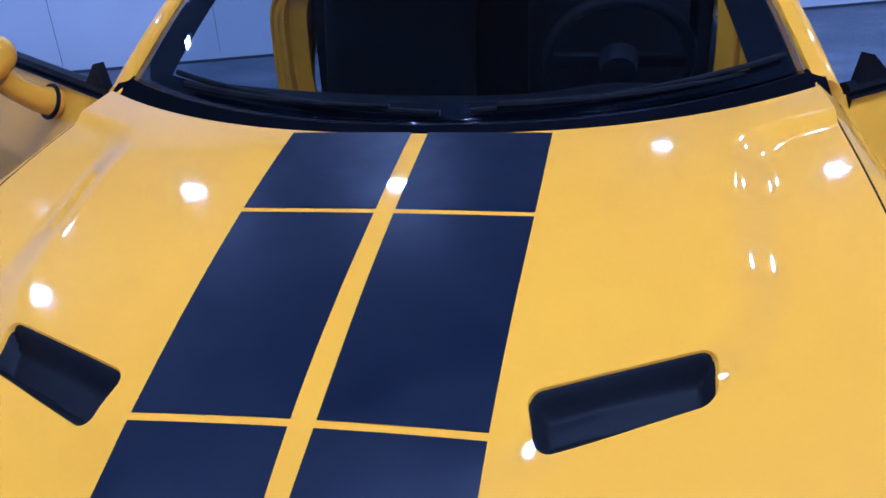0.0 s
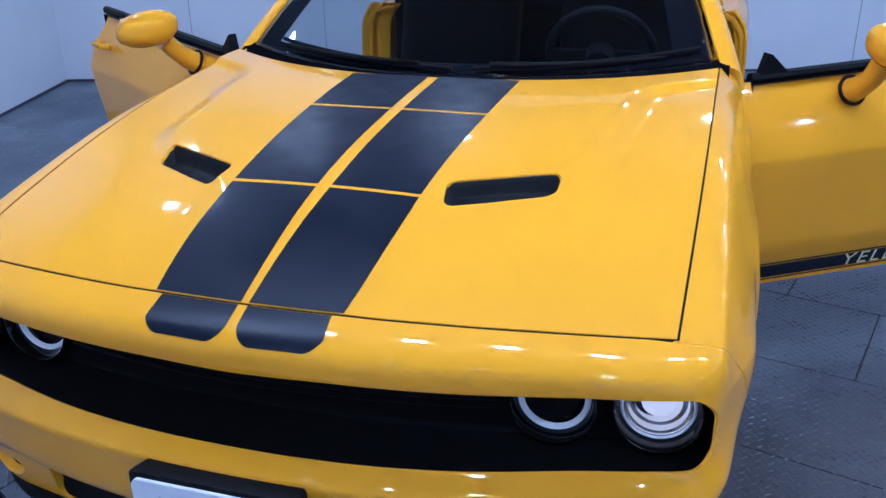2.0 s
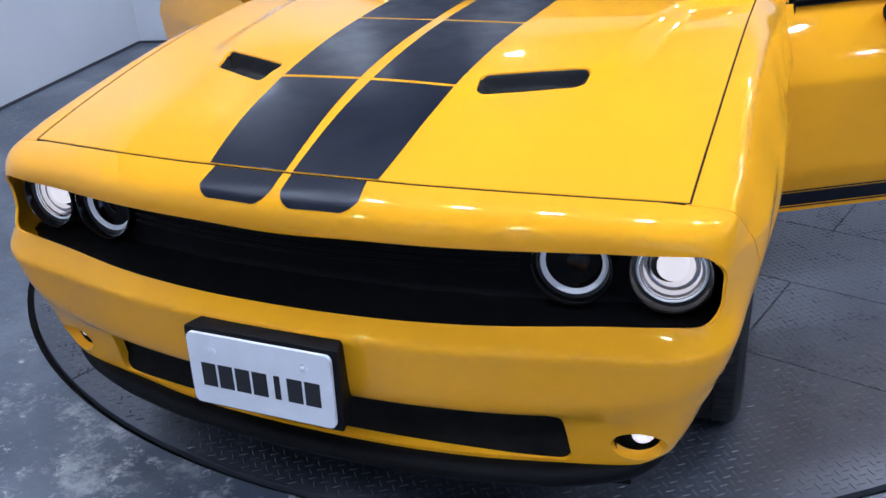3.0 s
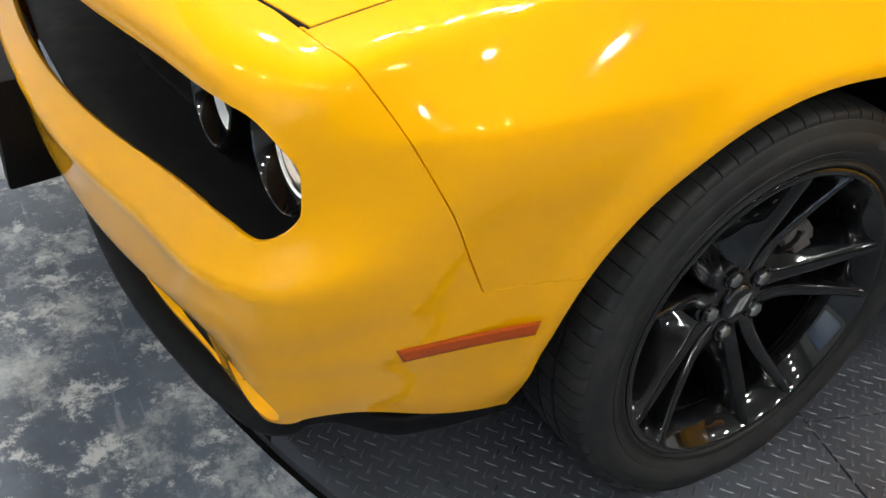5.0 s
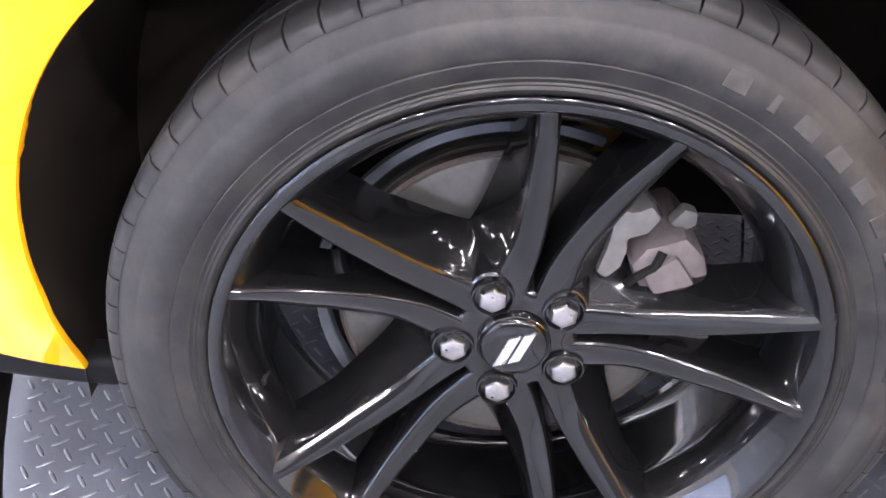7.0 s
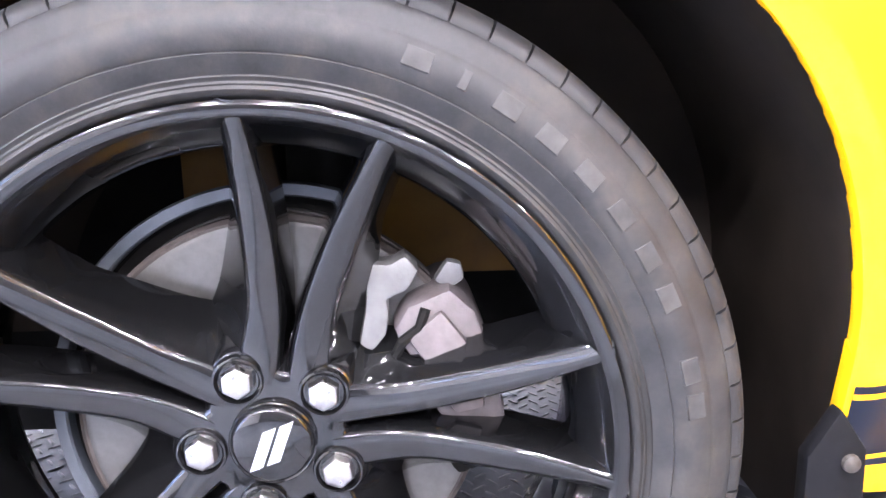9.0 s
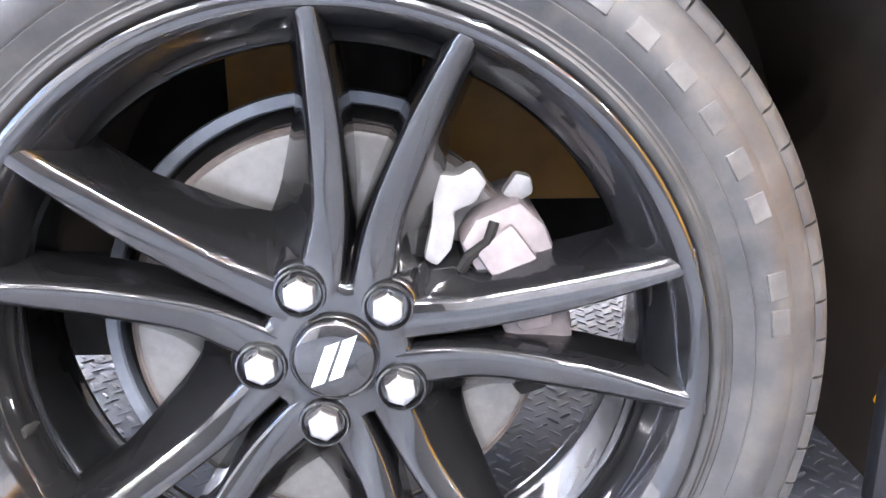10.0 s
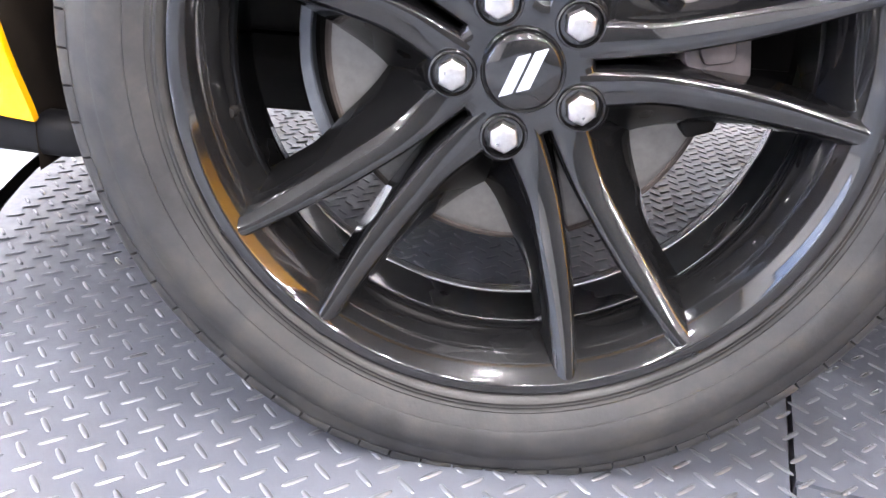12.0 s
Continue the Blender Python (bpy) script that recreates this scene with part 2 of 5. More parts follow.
def turn_in(bm, rim):
    deep = rim if callable(rim) else lambda co: rim
    bm.normal_update()
    border = [e for e in bm.edges if e.is_boundary]
    norm = {v: v.normal.copy() for e in border for v in e.verts}
    low, lower = {}, {}
    out = {}
    for e in border:
        f = e.link_faces[0]
        side = (e.verts[1].co - e.verts[0].co).cross(f.normal)
        if side.dot(f.calc_center_median() - e.verts[0].co) > 0:
            side.negate()
        if side.length > 1e-9:
            side.normalize()
        for v in e.verts:
            out[v] = out.get(v, Vector()) + side
    for v, n in norm.items():
        o = out[v].normalized() if out[v].length > 1e-6 else Vector()
        low[v] = bm.verts.new(v.co - n * 0.002 + o * 0.0012)
        lower[v] = bm.verts.new(v.co - n * deep(v.co) + o * 0.0012)
    for e in border:
        a, b = e.verts
        if e.link_faces[0].loops[0].vert is None:
            continue
        l = next(l for l in e.link_loops)
        a, b = l.vert, l.link_loop_next.vert
        for p, q in ((({a: a, b: b}), low), (low, lower)):
            try:
                bm.faces.new((p[b], p[a], q[a], q[b]))
            except ValueError:
                pass


def lathe(profile, steps=64, axis="X", close=False):
    """A turned body: profile of (along, radius)."""
    bm = bmesh.new()
    rings = []
    for k in range(steps):
        a = 2 * math.pi * k / steps
        ring = []
        for x, r in profile:
            c, s = r * math.cos(a), r * math.sin(a)
            ring.append(bm.verts.new((x, c, s) if axis == "X" else (c, x, s) if axis == "Y" else (c, s, x)))
        rings.append(ring)
    n = len(profile)
    for k in range(steps):
        a, b = rings[k], rings[(k + 1) % steps]
        for i in range(n if close else n - 1):
            j = (i + 1) % n
            bm.faces.new((a[i], a[j], b[j], b[i]))
    bmesh.ops.remove_doubles(bm, verts=bm.verts, dist=1e-5)
    bmesh.ops.recalc_face_normals(bm, faces=bm.faces[:])
    return bm


def box(lo, hi, bevel=0.0, seg=2):
    bm = bmesh.new()
    bmesh.ops.create_cube(bm, size=1.0)
    for v in bm.verts:
        v.co = [lo[i] + (v.co[i] + 0.5) * (hi[i] - lo[i]) for i in range(3)]
    if bevel:
        bmesh.ops.bevel(bm, geom=bm.edges[:], offset=bevel, segments=seg, affect="EDGES", profile=0.6)
    return bm


def tube(points, radius, sides=10, cap=True):
    """A round bar along points; radius may be a list."""
    pts = [Vector(p) for p in points]
    rs = radius if isinstance(radius, (list, tuple)) else [radius] * len(pts)
    bm, rings = bmesh.new(), []
    up = Vector((0, 0, 1))
    for i, p in enumerate(pts):
        t = (pts[min(i + 1, len(pts) - 1)] - pts[max(i - 1, 0)]).normalized()
        s = t.cross(up if abs(t.z) < 0.95 else Vector((1, 0, 0))).normalized()
        w = s.cross(t)
        rings.append([bm.verts.new(p + rs[i] * (math.cos(2 * math.pi * k / sides) * s + math.sin(2 * math.pi * k / sides) * w)) for k in range(sides)])
    for a, b in zip(rings, rings[1:]):
        for k in range(sides):
            bm.faces.new((a[k], a[(k + 1) % sides], b[(k + 1) % sides], b[k]))
    if cap:
        bm.faces.new(rings[0])
        bm.faces.new(rings[-1])
    bmesh.ops.recalc_face_normals(bm, faces=bm.faces[:])
    return bm


def prism(outline, low, high, bevel=0.0):
    """An upright solid over a plan outline of (x, y)."""
    bm = bmesh.new()
    a = [bm.verts.new((x, y, low)) for x, y in outline]
    b = [bm.verts.new((x, y, high)) for x, y in outline]
    n = len(outline)
    bm.faces.new(a)
    bm.faces.new(b)
    for i in range(n):
        bm.faces.new((a[i], a[(i + 1) % n], b[(i + 1) % n], b[i]))
    bmesh.ops.recalc_face_normals(bm, faces=bm.faces[:])
    if bevel:
        bmesh.ops.bevel(bm, geom=bm.edges[:], offset=bevel, segments=2, affect="EDGES", profile=0.6)
    return bm


def moved(bm, m):
    bmesh.ops.transform(bm, matrix=m, verts=bm.verts[:])
    return bm


def plate_x(outline, x0, x1, bevel):
    """A solid over an outline of (y, z), from x0 to x1."""
    return moved(prism(outline, x0, x1, bevel), Matrix(((0, 0, 1, 0), (1, 0, 0, 0), (0, 1, 0, 0), (0, 0, 0, 1))))


def rounded_quad(corners, r):
    """Signed distance (positive inside) to a convex outline given anticlockwise, with corners rounded by r."""
    pts = np.array(corners, float)

    def inside(x, y):
        d = []
        for a, b in zip(pts, np.roll(pts, -1, 0)):
            n = np.array([-(b - a)[1], (b - a)[0]]) / np.hypot(*(b - a))
            d.append((x - a[0]) * n[0] + (y - a[1]) * n[1] - r)
        d = -np.array(d)
        pos = np.sqrt((np.maximum(d, 0) ** 2).sum(0))
        return r - np.where(d.max(0) > 0, pos, d.max(0))
    return inside

# ---- room ----
def room_box(name, lo, hi, material, bevel=0.0):
    return part(name, moved(box(lo, hi, bevel), ROOM), material)


T = 0.2
# unseen far wall, coloured dark so the gloss spokes reflect less light
DARKENED_WALL = plain("darkened_grey_wall", (0.05, 0.052, 0.058), 0.6, vary=0.06, scale=2.5)
tagged(room_box("wall_back", (-T, 0, 0), (ROOM_W + T, T, ROOM_H), WALL), "white panelled showroom wall behind the car", "wall", kind="structure")
tagged(room_box("wall_side", (-T, -ROOM_D, 0), (0, 0, ROOM_H), WALL), "white panelled showroom wall beside the car", "wall", kind="structure")
tagged(room_box("wall_far_side", (ROOM_W, -ROOM_D, 0), (ROOM_W + T, 0, ROOM_H), DARKENED_WALL), "unseen showroom wall, kept dark grey for the wheel's reflections", "wall", kind="structure")
# the front wall with one shop window, whose blue daylight shows in the wheel's gloss
GLAZED, SILL, HEAD = (3.6, 6.9), 0.25, 2.45
front = thing("wall_front", "white panelled showroom wall with one shop window", "wall", kind="structure")
for a, b, lo, hi in ((-T, GLAZED[0], 0, ROOM_H), (GLAZED[1], ROOM_W + T, 0, ROOM_H), (*GLAZED, 0, SILL), (*GLAZED, HEAD, ROOM_H)):
    room_box("panel", (a, -ROOM_D - T, lo), (b, -ROOM_D, hi), WALL).parent = front
FRAME = plain("dark_window_frame", (0.03, 0.032, 0.035), 0.4, vary=0.1)
PANE = glass("window_pane", (0.97, 0.98, 1.0))
win = thing("window_1", "shop window in a dark frame", "window", kind="structure")
a, b = GLAZED
for lo, hi in (((a, SILL), (a + 0.05, HEAD)), ((b - 0.05, SILL), (b, HEAD)), ((a + 0.05, SILL), (b - 0.05, SILL + 0.05)), ((a + 0.05, HEAD - 0.05), (b - 0.05, HEAD))):
    room_box("window_frame", (lo[0], -ROOM_D - 0.11, lo[1]), (hi[0], -ROOM_D - 0.05, hi[1]), FRAME).parent = win
pane = room_box("pane", (a + 0.05, -ROOM_D - 0.083, SILL + 0.05), (b - 0.05, -ROOM_D - 0.075, HEAD - 0.05), PANE)
pane.parent, pane.visible_shadow = win, False
DAY = glow("daylight_outside", (0.40, 0.60, 1.0), 0.9)
tagged(room_box("backdrop", (-1, -ROOM_D - 1.25, -0.2), (ROOM_W + 1, -ROOM_D - 1.2, 4.0), DAY), "blue daylight outside the shop window", "backdrop", kind="structure")
CEIL = plain("grey_ceiling", (0.12, 0.125, 0.14), 0.8, vary=0.05, scale=3)
tagged(room_box("ceiling", (-T, -ROOM_D - T, ROOM_H), (ROOM_W + T, T, ROOM_H + 0.15), CEIL), "dark grey showroom ceiling", "ceiling", kind="structure")
SEAM = plain("dark_seam", (0.14, 0.145, 0.16), 0.7, vary=0.1)
for k in range(1, 9):
    x = 1.18 * k
    room_box("trim", (x - 0.002, -0.003, 0.06), (x + 0.002, 0.0, ROOM_H), SEAM)
for ob in [o for o in scene.objects if o.name.startswith("trim")]:
    tagged(ob, "thin dark joint between wall panels", "wall joint", kind="structure")
SKIRT = plain("dark_skirting", (0.05, 0.053, 0.062), 0.5, vary=0.1)
tagged(room_box("baseboard", (0.0, -0.012, 0), (ROOM_W, -0.0005, 0.02), SKIRT), "low dark skirting at the wall's foot", "baseboard", kind="structure")
tagged(room_box("baseboard", (0.0005, -ROOM_D, 0), (0.012, -0.012, 0.02), SKIRT), "low dark skirting at the wall's foot", "baseboard", kind="structure")

# ceiling lamps: a ring of small LED panels over the turntable, and a row near the far wall
spots = [(1.35 + 0.57 * k, -5.8, 0) for k in range(8)] + [(1.0, -1.65 - 1.05 * k, 90) for k in range(2)] + [(5.6, -1.1, 90), (6.35, -2.3, 90)]
# added fill lamps: the 7.3 column for the flank, -8.7 row for the nose
spots += [(2.0, -1.3, 0), (3.5, -1.5, 0)] + [(7.3, -2.0 - 1.0 * k, 90) for k in range(7)] + [(9.2, -2.0 - 1.2 * k, 90) for k in range(6)] + [(1.2 + 0.95 * k, -8.7, 0) for k in range(7)]
for cx, cy, turn in spots:
    lamp = thing("ceiling_lamp", "small white LED panel under the ceiling", "ceiling lamp", group="ceiling lamps")
    lamp.matrix_world = ROOM @ pose(cx, cy, ROOM_H, 0, 0, turn)
    part("housing", box((-0.095, -0.075, -0.03), (0.095, 0.075, -0.001), 0.006), WHITE, lamp)
    part("diffuser", box((-0.068, -0.045, -0.04), (0.068, 0.045, -0.0305), 0.004), LED, lamp, "glowing white diffuser")

# ground: dark floor with the round well of the turntable
TT_C, TT_R = (-0.100, 1.345), 2.124


def ring_sheet(r0, r1, z, steps=128, square=0.0):
    bm = bmesh.new()
    rows = []
    for k in range(steps):
        a = 2 * math.pi * k / steps
        c, s = math.cos(a), math.sin(a)
        far = r1 if not square else square / max(abs(c), abs(s))
        rows.append([bm.verts.new((TT_C[0] + r * c, TT_C[1] + r * s, z)) for r in (r0, far)])
    for k in range(steps):
        a, b = rows[k], rows[(k + 1) % steps]
        bm.faces.new((a[0], a[1], b[1], b[0]))
    return bm


tagged(part("floor", ring_sheet(TT_R + 0.012, 0, 0.0, square=9.0), CONCRETE), "dark grey painted floor with pale scuffs and stains", "floor", kind="structure")
tagged(part("turntable_gap", ring_sheet(TT_R - 0.03, TT_R + 0.35, -0.03), DULL), "black gap round the turntable", "floor gap", kind="structure")
tagged(part("turntable_bed", ring_sheet(0.001, TT_R - 0.02, -0.022), DULL), "black bed below the turntable plates", "floor bed", kind="structure")
turntable = thing("turntable", "round steel turntable of chequer plate under the car", "turntable", kind="structure")
PLATE_TURN = radians(-16.0)
PC, PS = math.cos(PLATE_TURN), math.sin(PLATE_TURN)


def plate_outline(x0, x1, y0, y1, r):
    """A rectangle in the plates' own directions, clipped to the disc."""
    low, high = [], []
    for x in np.linspace(max(x0, -r), min(x1, r), 40):
        half = math.sqrt(max(0.0, r * r - x * x))
        a, b = max(y0, -half), min(y1, half)
        if b - a > 1e-4:
            low.append((float(x), a))
            high.append((float(x), b))
    pts, out = low + high[::-1], []
    for p in pts:
        if not out or math.dist(p, out[-1]) > 1e-3:
            out.append(p)
    return out


def to_world(x, y):
    return TT_C[0] + PC * x - PS * y, TT_C[1] + PS * x + PC * y


PW, PL, GAP = 0.570, 1.22, 0.006
# joints run across the car; the first one lies where the front tyre rests
Y0 = -0.750
for row in range(-1, 6):
    y0 = Y0 + PW * row if row >= 0 else -TT_R
    y1 = Y0 + PW * (row + 1)
    wide = PL if row >= 0 else 2.6
    shift = (0.35 if row % 2 else 0.0) if row >= 0 else -0.4
    for col in range(-3, 3):
        x0 = col * wide + shift
        x1 = x0 + wide
        o = plate_outline(x0 + GAP / 2, x1 - GAP / 2, y0 + GAP / 2, y1 - GAP / 2, TT_R - 0.012)
        if len(o) < 3:
            continue
        area = abs(sum(a[0] * b[1] - a[1] * b[0] for a, b in zip(o, o[1:] + o[:1]))) / 2
        if area < 0.01:
            continue
        part("plate", prism([to_world(*p) for p in o], -0.02, 0.0), PLATE, turntable)


BAR_PITCH, BAR_TURN = 0.0268, radians(38.5)


def bar_places():
    """Place and turn of every raised bar, laid crosswise by turns, the ones beside the front wheel first."""
    out, n = [], int(TT_R / BAR_PITCH) + 1
    tc, ts = math.cos(BAR_TURN), math.sin(BAR_TURN)
    for i in range(-n, n + 1):
        for j in range(-n, n + 1):
            x, y = i * BAR_PITCH, j * BAR_PITCH
            wx, wy = TT_C[0] + tc * x - ts * y, TT_C[1] + ts * x + tc * y
            if x * x + y * y < (TT_R - 0.03) ** 2 and not (wy > 2.6 and abs(wx) < 1.0):
                out.append((wx, wy, BAR_TURN + (math.pi / 2 if (i + j) % 2 else 0.0)))
    return sorted(out, key=lambda p: math.dist(p[:2], (0.98, -0.2)))


def tread_bars(places):
    """Raised bars with rounded ends and sloping sides, as one mesh."""
    co, faces = [], []
    levels = (((0.0132, 0.0028), 0.0002), ((0.0122, 0.0022), 0.0010), ((0.0100, 0.0010), 0.0017))
    ring = ((-1, 0), (-0.85, -0.7), (-0.4, -1), (0.4, -1), (0.85, -0.7), (1, 0), (0.85, 0.7), (0.4, 1), (-0.4, 1), (-0.85, 0.7))
    m = len(ring)
    for wx, wy, a in places:
        c, s = math.cos(a), math.sin(a)
        b = len(co)
        for (l, w), z in levels:
            for sx, sy in ring:
                px, py = sx * l, sy * w
                co.append((wx + c * px - s * py, wy + s * px + c * py, z))
        faces.append(tuple(b + 2 * m + k for k in range(m)))
        for lev in (0, 1):
            for k in range(m):
                faces.append((b + lev * m + k, b + lev * m + (k + 1) % m, b + (lev + 1) * m + (k + 1) % m, b + (lev + 1) * m + k))
    me = bpy.data.meshes.new("mesh")
    me.from_pydata(co, [], faces)
    me.polygons.foreach_set("use_smooth", [True] * len(me.polygons))
    return me


WORN = plain("worn_bright_steel", (0.115, 0.121, 0.134), 0.30, 0.5, vary=0.25, scale=40)
places = bar_places()
tagged(part("tread_bars", tread_bars(places[300:]), WORN, turntable, "raised steel bars of the chequer plate"), kind="stuff")
one_bar = tread_bars([(0, 0, 0)])
for wx, wy, a in places[:300]:
    bar = part("tread_bar", one_bar, WORN, turntable)
    bar.location, bar.rotation_euler = (wx, wy, 0), (0, 0, a)

# ---- car: the body's design curves (x across, y to the rear, z up; the front axle at y = 0) ----
car = thing("car", "yellow coupe with twin black bonnet stripes and both doors open", "car")
HUB = (0.835, 0.0, 0.352)
ARCH_C, ARCH_R = (0.010, 0.352), 0.438


def arch_r(y, z):
    """Distance from the axle in the arch's own, slightly squared measure."""
    rise = z - ARCH_C[1]
    return (np.abs((y - ARCH_C[0]) / 0.99) ** 2.45 + np.abs(np.where(rise > 0, 1.02 * rise, 0.15 * rise)) ** 2.45) ** (1 / 2.45)


hood_mid = spline([(-0.86, 0.872), (-0.65, 0.938), (-0.465, 0.974), (-0.2, 1.005), (0.0, 1.020), (0.35, 1.040), (0.70, 1.045)])
hood_side = spline([(-0.86, 0.815), (-0.735, 0.852), (-0.45, 0.922), (-0.1, 0.988), (0.3, 1.034), (0.70, 1.054)])
hood_half = spline([(-0.86, 0.758), (-0.735, 0.763), (-0.3, 0.779), (0.2, 0.792), (0.70, 0.804)])
bulge_edge = spline([(-0.9, 0.215), (-0.62, 0.235), (-0.49, 0.262), (-0.38, 0.40), (-0.29, 0.512), (-0.20, 0.556), (0.0, 0.580), (0.20, 0.606), (0.37, 0.668), (0.46, 0.80), (0.7, 1.2)])
bulge_high = spline([(-0.9, 0.0), (-0.68, 0.004), (-0.45, 0.012), (-0.2, 0.019), (0.0, 0.021), (0.35, 0.019), (0.7, 0.012)])


def hood_front(x):
    return -0.838 + 0.111 * (np.abs(x) / 0.75) ** 2


def hood_rear(x):
    return 0.335 + 0.315 * (np.abs(x) / 0.81) ** 2.4


def hood_z(x, y):
    e = np.abs(x) / hood_half(y)
    z = hood_mid(y) - (hood_mid(y) - hood_side(y)) * e**2
    soft = 0.090 - 0.005 * smooth((y + 0.2) / 0.4)
    k = (bulge_edge(y) - np.abs(x)) / soft + 0.5
    return z + bulge_high(y) * smooth(k)


def hood(u, v):
    guess = np.abs(u) * (0.764 + 0.016 * v)
    y = hood_front(guess) + (hood_rear(guess) - hood_front(guess)) * v
    x = u * hood_half(y)
    return np.stack([x, y, hood_z(x, y)], -1)


VENT = [(0.256, -0.396), (0.272, -0.486), (0.484, -0.366), (0.492, -0.286)]
vent_in = rounded_quad(VENT, 0.022)


def no_vents(p):
    return -vent_in(np.abs(p[..., 0]), p[..., 1])


GRID_U, GRID_V = np.linspace(-1, 1, 321), np.linspace(0, 1, 151)
bonnet = part("bonnet", sheet(hood, GRID_U, GRID_V, [no_vents], rim=0.022), YELLOW, car, "yellow clear-coated bonnet")

# vents: black scoops sunk into the bonnet
for side in (1, -1):
    def scoop(u, v, side=side):
        a, b, c, d = (np.array(p) for p in VENT)
        m = (a + b + c + d) / 4
        grow = 1.06
        a, b, c, d = (m + (p - m) * grow for p in (a, b, c, d))
        p = (1 - u)[..., None] * ((1 - v)[..., None] * a + v[..., None] * b) + u[..., None] * ((1 - v)[..., None] * d + v[..., None] * c)
        x, y = p[..., 0], p[..., 1]
        edge = np.minimum(np.minimum(u, 1 - u) * 0.23, np.minimum(v, 1 - v) * 0.10)
        z = hood_z(x, y) - 0.004 - 0.030 * smooth((edge - 0.003) / 0.030) * (0.75 + 0.25 * (1 - v))
        return np.stack([side * x, y, z], -1)
    part("bonnet_vent", sheet(scoop, np.linspace(0, 1, 40), np.linspace(0, 1, 24), flip=(side < 0)), BLACK, car, "black plastic bonnet vent")

# stripes: twin black bands in three fields, on the bonnet
stripe_out = spline([(-0.95, 0.170), (-0.83, 0.192), (-0.47, 0.219), (0.0, 0.243), (0.35, 0.258), (1.0, 0.285)])
CENTRE = 0.0165
stripe_in = spline([(-0.95, 0.0072), (-0.83, 0.0082), (-0.62, 0.0125), (-0.46, 0.0160), (-0.3, 0.0165), (0.5, 0.0165)])
FIELDS = [(-0.475, -0.845), (-0.001, -0.463), (0.42, 0.013)]      # rear and front end of each field
for rear, front in FIELDS:
    for side in (1, -1):
        def band(u, v, side=side, rear=rear, front=front):
            y = front + (rear - front) * v
            y = np.minimum(y, hood_rear(0.15) - 0.0015)
            x = stripe_in(y) + (stripe_out(y) - stripe_in(y)) * u
            y = np.maximum(y, hood_front(x) + 0.0008)
            return np.stack([side * x, y, hood_z(x, y) + 0.0011], -1)
        part("stripe", sheet(band, np.linspace(0, 1, 24), np.linspace(0, 1, 50), flip=(side < 0)), STRIPE, bonnet, "satin black vinyl stripe")

# nose and flanks
half = [(0.0, -0.955), (0.25, -0.945), (0.48, -0.910), (0.66, -0.868), (0.780, -0.838), (0.850, -0.783), (0.875, -0.697), (0.885, -0.600), (0.8905, -0.45),
        (0.8935, -0.2), (0.8955, 0.0), (0.900, 0.35), (0.910, 0.74)]
plan = [(-x, y) for x, y in half[3:0:-1]] + half
run = np.concatenate([[0], np.cumsum([math.dist(a, b) for a, b in zip(plan, plan[1:])])])
run -= run[3]
plan_x, plan_y = spline(list(zip(run, [p[0] for p in plan]))), spline(list(zip(run, [p[1] for p in plan])))
END = float(run[-1])
fine = np.linspace(0, END, 2000)
S_CORNER = float(fine[np.argmin(np.abs(plan_y(fine) + 0.7265))])
X_CORNER = float(plan_x(S_CORNER))

TK = (0, 0.12, 0.22, 0.30, 0.38, 0.46, 0.53, 0.59, 0.66, 0.73, 0.78, 0.83, 0.88, 0.94, 1.0)
front_out = spline(list(zip(TK, (-0.118, -0.102, -0.066, -0.024, -0.004, 0.008, 0.009, -0.022, -0.046, -0.046, -0.038, -0.030, -0.036, -0.066, -0.117))))
front_up = spline(list(zip(TK, (0.246, 0.300, 0.402, 0.442, 0.506, 0.568, 0.600, 0.630, 0.680, 0.748, 0.780, 0.806, 0.834, 0.862, 0.884))))
side_out = spline(list(zip(TK, (-0.082, -0.062, -0.044, -0.028, -0.013, 0.000, 0.010, 0.018, 0.020, 0.016, 0.006, -0.010, -0.033, -0.070, -0.115))))
side_up = spline(list(zip(TK, (0.262, 0.318, 0.390, 0.445, 0.515, 0.585, 0.640, 0.690, 0.735, 0.772, 0.800, 0.828, 0.856, 0.882, 0.900))))


wing_crease = spline([(-0.80, 0.771), (-0.67, 0.775), (-0.54, 0.781), (-0.35, 0.792), (-0.16, 0.808), (-0.04, 0.819), (0.3, 0.840), (0.75, 0.855)])


